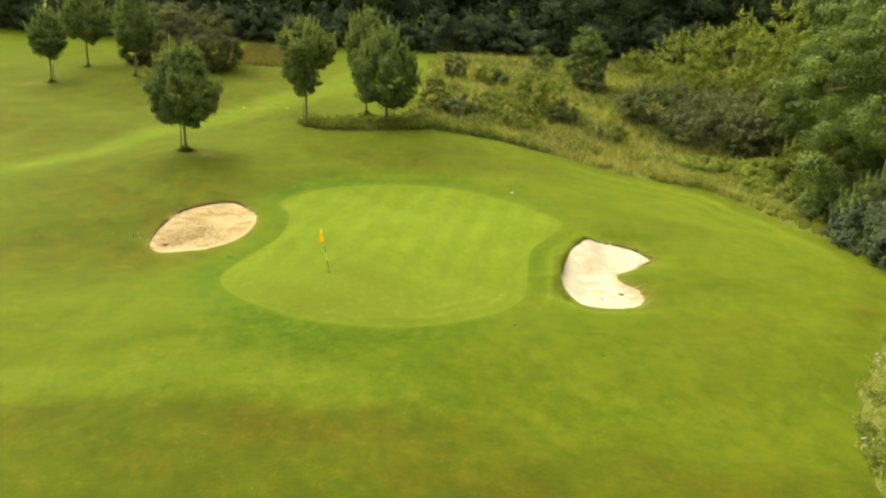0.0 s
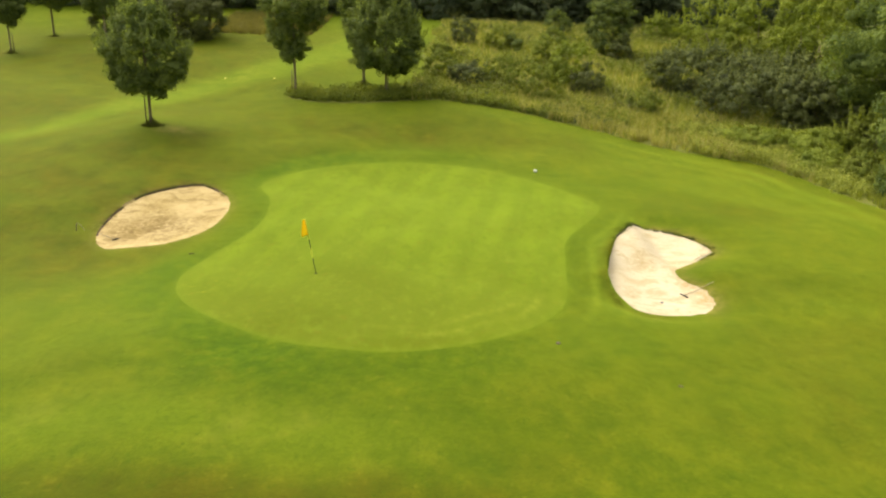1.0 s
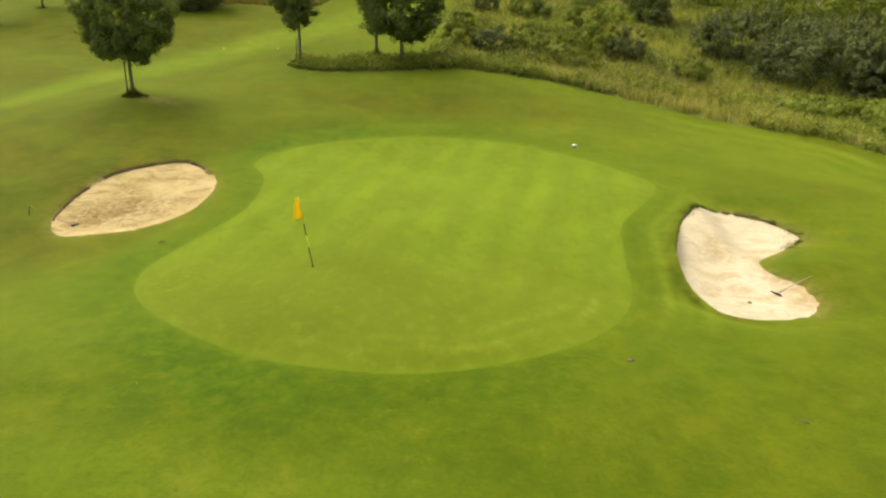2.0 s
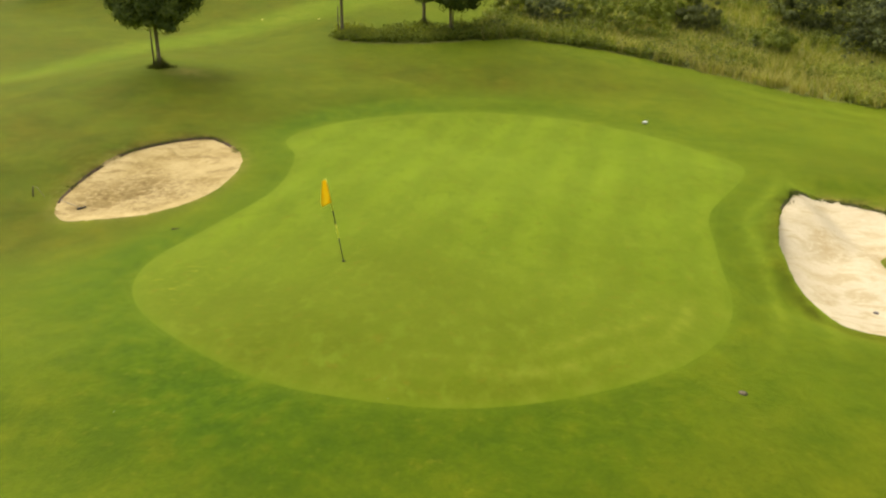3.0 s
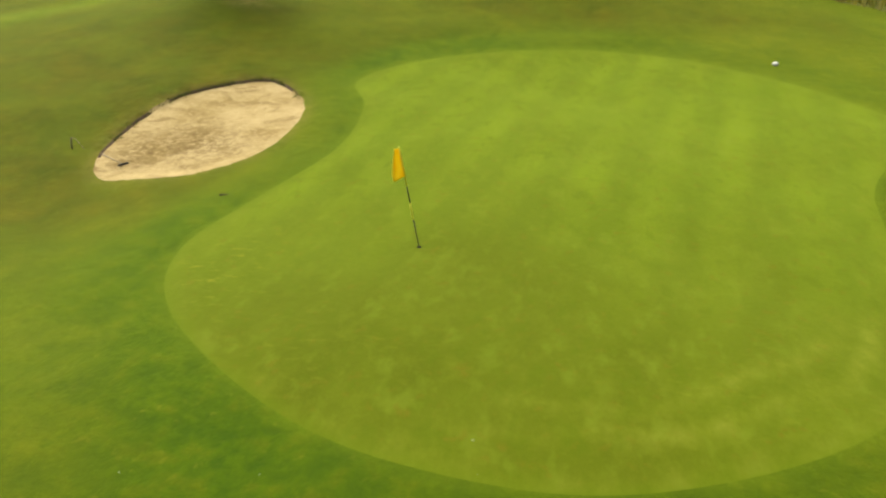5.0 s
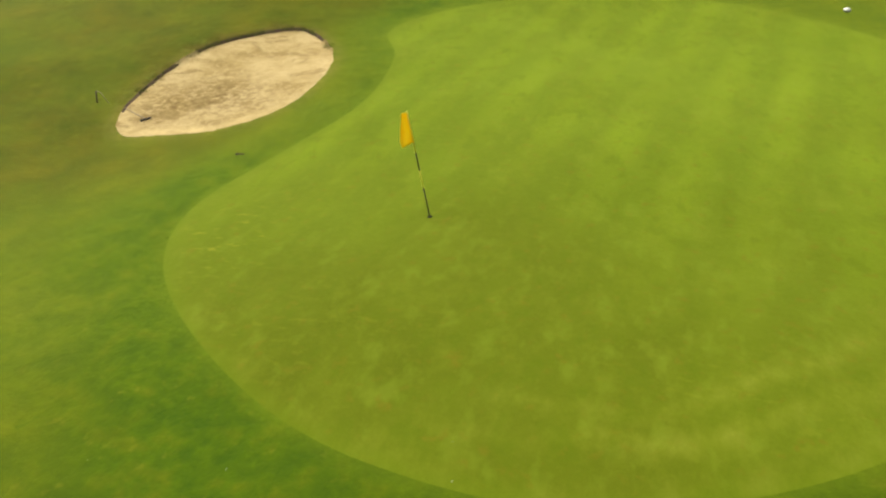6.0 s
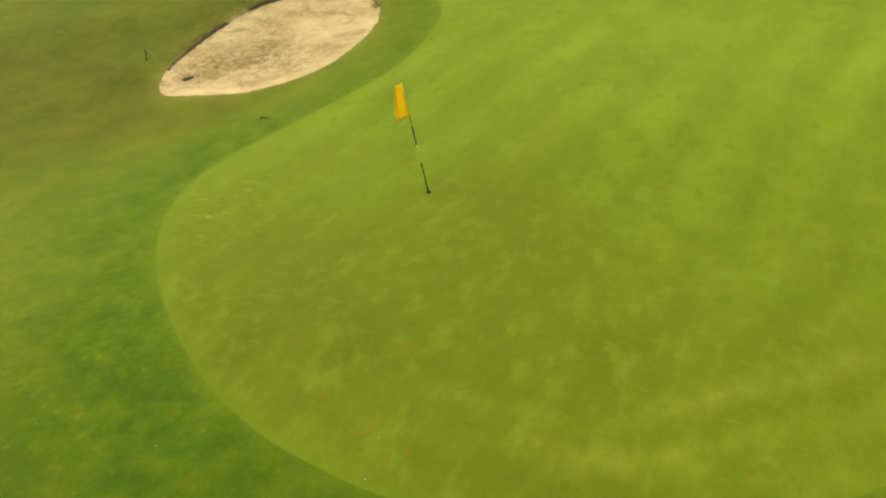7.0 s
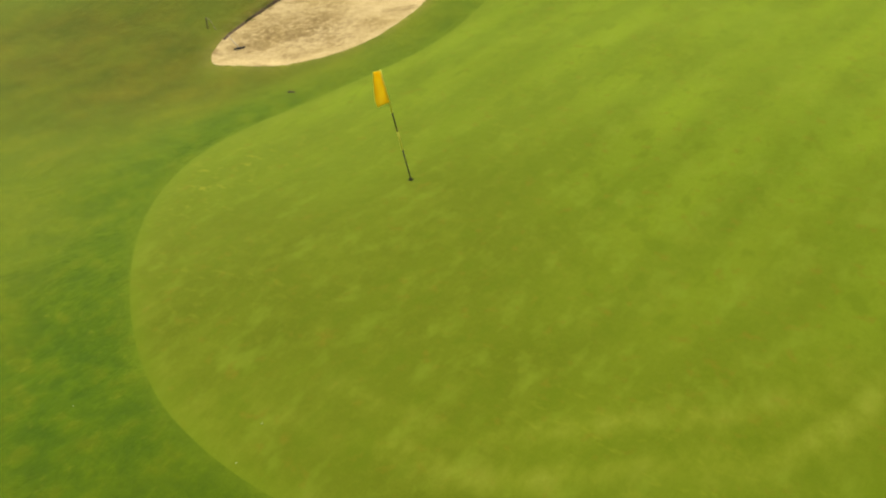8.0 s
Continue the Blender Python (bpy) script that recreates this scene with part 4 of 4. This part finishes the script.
near_edge = scatter(26000, MEADOW_AREA, (-8, 32, -16, 34))
d_edge = away(ROUGH_EDGE, near_edge[:, 0], near_edge[:, 1], False)
near_edge = near_edge[(d_edge < 7) & (near_edge[:, 0] > 9.5) & (near_edge[:, 1] > 6)]
verge = scatter(9000, MEADOW_AREA, (17, 33, -22, 6.5))
grass_stuff("long_grass", verge, GRASS_GREEN, 0.1, 0.35, 5, 0.5, 0.02, "short green grass running wild on the verge")
straw = near_edge[::2]
grass_stuff("long_grass", straw[(straw[:, 1] > 19.0) & (straw[:, 0] < 27.2)], GRASS_DRY, 0.35, 0.85, 6, 0.28, 0.018, "straw-coloured long grass along the mown edge")
fringe = near_edge[away(ROUGH_EDGE, near_edge[:, 0], near_edge[:, 1], False) < 2.6]
fringe = patches(fringe[(fringe[:, 0] < 24) & (fringe[:, 0] > 10)], 0.35, -0.1, 15.0)
grass_stuff("long_grass", fringe, GRASS_DRY, 0.4, 0.9, 5, 0.3, 0.02, "pale straw seeding grass fringing the mown turf")
grass_stuff("long_grass", np.vstack([near_edge[1::2], scatter(9000, MEADOW_AREA, (2, 40, 28, 66))]), GRASS_GREEN, 0.3, 0.8, 6, 0.3, 0.022, "yellow-green long meadow grass among shrubs")
grass_stuff("long_grass", scatter(3000, MEADOW_AREA, (2, 30, 28, 66)), GRASS_DRY, 0.4, 0.9, 5, 0.28, 0.022, "pale seeding meadow grass")
back = np.stack([rng.uniform(-20, -9, 2600), rng.uniform(51, 67, 2600)], -1)
grass_stuff("long_grass", back, GRASS_BROWN, 0.2, 0.6, 7, 0.4, 0.03, "brownish uncut grass before the wood")


def leafy_stuff(name, places, mat, low, high, leaves, leaf, label):
    """Low leafy plants, joined."""
    n = len(places)
    h = rng.uniform(low, high, n)
    z = lie(places[:, 0], places[:, 1])
    at = np.repeat(np.c_[places, z], leaves, 0)
    u = rng.random(len(at))
    at[:, 2] += np.repeat(h, leaves) * u
    at[:, :2] += rng.normal(size=(len(at), 2)) * (0.10 + 0.16 * np.repeat(h, leaves)[:, None] * (1.2 - u[:, None]))
    nrm = rng.normal(size=at.shape) * 0.4 + np.array([0, -0.1, 0.8])
    me = leaf_mesh(name, at, nrm, leaf * rng.uniform(0.6, 1.4, len(at)), np.repeat(rng.random(n), leaves))
    return tagged(part(name, me, mat, smooth=False), label, "weeds", kind="stuff")


leafy_stuff("meadow_weeds", patches(scatter(15000, MEADOW_AREA, (2, 34, 26, 62)), 0.22, 0.05, 3.0), LEAF_WEED, 0.3, 1.0, 9, 0.09, "patches of green leafy weeds in the meadow")
leafy_stuff("meadow_weeds", patches(scatter(9000, MEADOW_AREA, (2, 34, 26, 62)), 0.28, 0.18, 9.0), LEAF_BRAMBLE, 0.3, 0.9, 9, 0.08, "low dark bramble patches in the meadow")
leafy_stuff("verge_weeds", patches(scatter(9000, MEADOW_AREA, (17, 33, -20, 9)), 0.5, 0.08, 5.0), LEAF_WEED, 0.12, 0.4, 8, 0.08, "leafy weeds along the mown verge")
leafy_stuff("verge_weeds", patches(scatter(2500, MEADOW_AREA, (17, 33, -20, 1)), 0.6, 0.12, 8.0), FLOWER_WHITE, 0.3, 0.6, 4, 0.05, "white flower heads among weeds on the mown verge")
nettles = scatter(9000, MEADOW_AREA, (21, 33, 15, 28))
leafy_stuff("nettle_bed", nettles[::2], NETTLE, 0.3, 0.8, 12, 0.075, "low dense nettle bed before the brambles")
leafy_stuff("nettle_bed", patches(nettles[1::2], 0.3, -0.05, 12.0), NETTLE, 0.3, 0.9, 11, 0.075, "bright yellow-green nettles before the brambles")


def lip_grass():
    """Short ragged blades hanging over the bunkers' cut back edges."""
    for line, way, reach, label in ((TAN_LINE, (-0.62, 0.78), 0.6, "ragged turf fringe over the tan bunker's back edge"), (PALE_LINE, (0.55, 0.84), 2.2, "ragged dark turf fringe over the pale bunker's back edge")):
        p = resampled(line, 0.02)
        p = p[(p - line.mean(0)) @ np.array(way) > reach]
        p = np.vstack([p[::3], patches(p, 2.2, 0.12, 2.0), patches(p, 3.1, 0.25, 6.0)])
        p = p + rng.normal(size=p.shape) * 0.05
        grass_stuff("bunker_fringe", p, LIP_BLADES, 0.02, 0.09, 3, 0.8, 0.013, label)
        if line is PALE_LINE:
            tufts = patches(p, 2.4, 0.15, 11.0)
            grass_stuff("bunker_fringe", tufts + rng.normal(size=tufts.shape) * 0.07, LIP_BLADES, 0.05, 0.15, 3, 0.7, 0.014, "small dark grass tufts on the pale bunker's back edge")


lip_grass()


def weed_strip():
    """Nettles and docks along the mown edge below the two trees."""
    t = rng.uniform(0, 1, 2000)
    line = ROUGH_EDGE[:49]
    s = np.r_[0, np.cumsum(np.hypot(*np.diff(line, axis=0).T))]
    x, y = np.interp(t * s[-1], s, line[:, 0]), np.interp(t * s[-1], s, line[:, 1])
    y = y + 0.25 + np.abs(rng.normal(0, 1.0 + 0.8 * np.exp(-(((x - 0) / 5) ** 2)), len(t)))
    z = lie(x, y)
    h = 0.25 + 0.45 * rng.random(len(t)) * (0.6 + 0.4 * np.sin(1.7 * x)) * np.clip((x + 7.4) / 3, 0.25, 1)
    at = np.repeat(np.c_[x, y, z], 9, 0)
    at[:, 2] += np.repeat(h, 9) * rng.uniform(0.1, 1.0, len(at))
    at[:, :2] += rng.normal(size=(len(at), 2)) * 0.16
    nrm = rng.normal(size=at.shape) * 0.5 + np.array([0, -0.2, 0.8])
    me = leaf_mesh("weed_strip", at, nrm, 0.085 * rng.uniform(0.6, 1.4, len(at)))
    tagged(part("weed_strip", me, LEAF_WEED, smooth=False), "dark green nettles and weeds edging the mown grass", "weeds", kind="stuff")
    grass_stuff("long_grass", np.c_[x, y][::2] + np.array([0.0, 0.25]), GRASS_GREEN, 0.25, 0.65, 6, 0.35, 0.02, "loose green grass among the weeds along the mown turf")


weed_strip()


# ---- flagstick ----
def flagstick():
    t = thing("flagstick", 0, 0, ground(0, 0), "leaning black and yellow banded flagstick with hanging yellow flag", "golf flag")
    way = Vector((-0.32, -0.08, 2.10)).normalized()
    black = plain_material("black_paint", (0.03, 0.03, 0.02), (0.06, 0.055, 0.035), 20, 0.45, bump=0.1)
    yellow = plain_material("yellow_paint", (0.66, 0.60, 0.06), (0.76, 0.70, 0.09), 20, 0.45, bump=0.1)
    cloth, n, l, b = material("yellow_cloth", 0.8)
    col = ramp(n, l, fractal(n, l, 9, 4, 0.6, (1, 1, 0.3)), [(0.3, (0.95, 0.68, 0.02)), (0.7, (0.98, 0.80, 0.05))])
    l.new(col, b.inputs["Base Color"])
    tr, mx = n.new("ShaderNodeBsdfTranslucent"), n.new("ShaderNodeMixShader")
    l.new(col, tr.inputs["Color"])
    mx.inputs[0].default_value = 0.6
    l.new(b.outputs[0], mx.inputs[1])
    l.new(tr.outputs[0], mx.inputs[2])
    l.new(mx.outputs[0], n["Material Output"].inputs["Surface"])
    for a, b, mat in ((-0.12, 0.61, black), (0.61, 0.97, yellow), (0.97, 1.33, black), (1.33, 2.13, yellow)):
        part("pole_section", tube_mesh("pole_section", [way * a, way * (a + b) * 0.5, way * b], [0.0125] * 3, 10), mat, t, "yellow pole band" if mat is yellow else "black pole band")
    part("ferrule", tube_mesh("ferrule", [way * -0.02, way * 0.03], [0.022, 0.018], 10), black, t)
    # flag: hangs in soft folds beside the pole
    nu, nv = 14, 16
    verts, faces = [], []
    for j in range(nv + 1):
        v = j / nv
        for i in range(nu + 1):
            u = i / nu
            out = u * (0.07 + 0.21 * min(1.0, v * 1.25)) - 0.028
            drop = 0.02 + v * (0.56 + 0.14 * u) - 0.02 * u
            fold = 0.06 * math.sin(5.5 * u + 1.5 * v) * (0.3 + u) - 0.035
            p = way * (2.12 - drop) + Vector((-out * 0.92 + fold * 0.3, fold - out * 0.25, 0))
            verts.append(p)
    for j in range(nv):
        for i in range(nu):
            a = j * (nu + 1) + i
            faces.append((a, a + 1, a + nu + 2, a + nu + 1))
    fl = part("flag", mesh_of("flag", verts, faces), cloth, t, "limp orange-yellow cloth flag")
    so = fl.modifiers.new("thickness", "SOLIDIFY")
    so.thickness = 0.003


flagstick()


def hole_cup():
    """The hole in the green: a sunken liner with a thin rim, and a dark floor."""
    t = thing("hole_cup", 0, 0, ground(0, 0), "dark round hole cup sunk in the putting green", "golf hole")
    liner = plain_material("dark_cup", (0.020, 0.022, 0.012), (0.045, 0.046, 0.026), 20, 0.9)
    n, v, f = 24, [], []
    for r, z in ((CUP_RADIUS + 0.004, -0.004), (CUP_RADIUS - 0.002, 0.002), (CUP_RADIUS - 0.004, -0.03), (CUP_RADIUS - 0.005, -0.15)):
        v += [Vector((r * math.cos(2 * math.pi * k / n), r * math.sin(2 * math.pi * k / n), z)) for k in range(n)]
    for j in range(3):
        f += [(j * n + k, j * n + (k + 1) % n, (j + 1) * n + (k + 1) % n, (j + 1) * n + k) for k in range(n)]
    part("liner", mesh_of("liner", v, f), liner, t)
    part("cup_floor", tube_mesh("cup_floor", [(0, 0, -0.16), (0, 0, -0.15)], [CUP_RADIUS - 0.005] * 2, 24), SOIL, t)


hole_cup()


# ---- rakes, marker, small things ----
def rake(x, y, way, label):
    """A bunker rake lying on the ground: handle, toothed head, brace."""
    z = ground(x, y)
    t = thing("bunker_rake", x, y, z, label, "rake", "bunker rakes")
    t.rotation_euler = (0, 0, math.atan2(way[1], way[0]))
    return t


def rake_parts(t, length, tilt, z0, mats, half=0.27):
    wood, head = mats
    part("handle", tube_mesh("handle", [(0, 0, z0 + 0.03), (length * 0.5, 0.01, z0 + 0.03 + tilt * 0.5), (length, 0, z0 + 0.03 + tilt)], [0.014, 0.012, 0.012], 8), wood, t)
    bar = part("head", joined("head", [tube([(0, -half, z0 + 0.03), (-0.01, 0, z0 + 0.035), (0, half, z0 + 0.03)], [0.022, 0.024, 0.022], 8)]), head, t, "dark plastic rake head")
    for i in range(9):
        y = half * (-0.9 + 0.225 * i)
        part("tine", tube_mesh("tine", [(0, y, z0 + 0.02), (-0.05, y, z0 - 0.03)], [0.008, 0.004], 5), head, bar)


PALE_SOIL = plain_material("pale_dry_soil", (0.09, 0.088, 0.028), (0.15, 0.142, 0.05), 18, 0.95)
BLACK_PLASTIC = plain_material("black_plastic", (0.015, 0.014, 0.012), (0.04, 0.035, 0.03), 20, 0.6, bump=0.2)
DARK_WOOD = plain_material("grey_wood", (0.26, 0.215, 0.13), (0.40, 0.33, 0.20), 16, 0.85, (1, 6, 6), 0.3)
r1 = rake(-9.3, 4.45, (-0.9, 0.44), "bunker rake with dark head lying in tan sand")
rake_parts(r1, 1.0, 0.1, 0.0, (DARK_WOOD, BLACK_PLASTIC), 0.16)
r2 = rake(14.0, 1.0, (0.86, 0.51), "bunker rake lying from pale sand onto grass")
rake_parts(r2, 1.6, 0.30, 0.0, (DARK_WOOD, BLACK_PLASTIC), 0.2)


def stake_and_wire():
    x, y = -11.2, 5.0
    t = thing("marker_stake", x, y, ground(x, y), "short dark leaning marker stake with thin wire in the turf", "stake")
    part("post", tube_mesh("post", [(0, 0, -0.05), (0.02, 0, 0.16), (0.06, 0, 0.34)], [0.02, 0.02, 0.018], 8), STAKE, t)
    part("wire", tube_mesh("wire", [(0.06, 0, 0.33), (0.2, 0.0, 0.3), (0.42, -0.05, 0.02)], [0.006] * 3, 5), DARK_WOOD, t)


stake_and_wire()


def course_marker(x, y, mat, name, label, size=1.0):
    """A domed plastic marker on a ground spike."""
    bm = bmesh.new()
    bmesh.ops.create_uvsphere(bm, u_segments=20, v_segments=12, radius=0.1 * size)
    bmesh.ops.scale(bm, vec=(1.15, 1.0, 0.75), verts=bm.verts)
    t = thing(name, x, y, ground(x, y), label, "marker")
    d = part("dome", bm, mat, t)
    d.location = (0, 0, 0.055 * size)
    part("spike", tube_mesh("spike", [(0, 0, -0.08), (0, 0, 0.04)], [0.006, 0.014], 8), mat, t)


WHITE_PLASTIC = plain_material("white_plastic", (0.62, 0.61, 0.50), (0.74, 0.73, 0.62), 14, 0.5, bump=0.1)
YELLOW_PLASTIC = plain_material("yellow_plastic", (0.62, 0.52, 0.10), (0.74, 0.64, 0.16), 14, 0.5, bump=0.1)
course_marker(9.8, 16.35, WHITE_PLASTIC, "white_marker", "small domed white plastic marker on the grass")
for x, y in ((-12.74, 34.5), (-8.95, 34.69)):
    course_marker(x, y, YELLOW_PLASTIC, "tee_marker", "small pale yellow tee marker on short-cut grass", 0.6)


def sprinkler():
    x, y = 8.29, -5.05
    t = thing("sprinkler_head", x, y, ground(x, y), "brownish round sprinkler cap set in scuffed turf", "sprinkler")
    part("cap", tube_mesh("cap", [(0, 0, -0.05), (0, 0, 0.010), (0, 0, 0.016)], [0.06, 0.06, 0.045], 20), STAKE, t)
    part("collar", tube_mesh("collar", [(0, 0, -0.05), (0, 0, 0.006)], [0.10, 0.09], 20), SOIL, t, "bare soil ring")


sprinkler()


def divot(x, y, size, mat, label):
    """A scuffed, torn patch of turf: a low ragged clod."""
    pieces = []
    for i in range(14):
        a, r = rng.uniform(0, 6.28), size * math.sqrt(rng.random())
        p = Vector((r * math.cos(a), 0.6 * r * math.sin(a), 0))
        pieces.append(tube([p + Vector((0, 0, -0.01)), p + Vector((0.01, 0, 0.005)), p + Vector((0.02, 0.01, 0.012))], [0.3 * size, 0.26 * size, 0.06 * size], 7))
    d = part("turf_divot", joined("turf_divot", pieces), mat)
    d.location = (x, y, ground(x, y))
    tagged(d, label, "divot")


divot(-5.4, 2.5, 0.10, SOIL, "small dark torn divot in the turf beside the green")
divot(11.6, -6.8, 0.10, PALE_SOIL, "pale scuffed divot in the mown rough")


def daisy(x, y):
    t = thing("daisy", x, y, ground(x, y), "single tiny white flower in the turf", "flower", "daisies")
    v, f = [], []
    for k in range(10):
        a = 0.628 * k
        i = len(v)
        v += [Vector((0.004 * math.cos(a), 0.004 * math.sin(a), 0.03)), Vector((0.008 * math.cos(a - 0.22), 0.008 * math.sin(a - 0.22), 0.034)), Vector((0.010 * math.cos(a), 0.010 * math.sin(a), 0.033)), Vector((0.008 * math.cos(a + 0.22), 0.008 * math.sin(a + 0.22), 0.034))]
        f.append((i, i + 1, i + 2, i + 3))
    part("petals", mesh_of("petals", v, f), WHITE, t)
    part("stalk", tube_mesh("stalk", [(0, 0, -0.01), (0, 0, 0.03)], [0.003, 0.003], 6), LEAF_WEED, t)


WHITE = plain_material("white_petal", (0.5, 0.5, 0.42), (0.62, 0.62, 0.54), 30, 0.7)
for x, y in ((1.98, -5.82), (2.12, -6.4), (-2.38, -6.97), (-0.56, -6.78)):
    daisy(x, y)


def stone(x, y, size, label):
    """A small worn stone."""
    bm = bmesh.new()
    bmesh.ops.create_icosphere(bm, subdivisions=3, radius=size)
    for v in bm.verts:
        v.co *= 1 + 0.25 * noise.noise(v.co * (1.2 / size))
    bmesh.ops.scale(bm, vec=(1.2, 0.9, 0.65), verts=bm.verts)
    d = part("stone", bm, GREY_STONE)
    d.location = (x, y, ground(x, y) + 0.35 * size)
    tagged(d, label, "stone")


GREY_STONE = plain_material("grey_stone", (0.14, 0.12, 0.11), (0.26, 0.23, 0.21), 25, 0.9)
stone(13.0, 0.4, 0.055, "small grey stone lying in pale bunker sand")
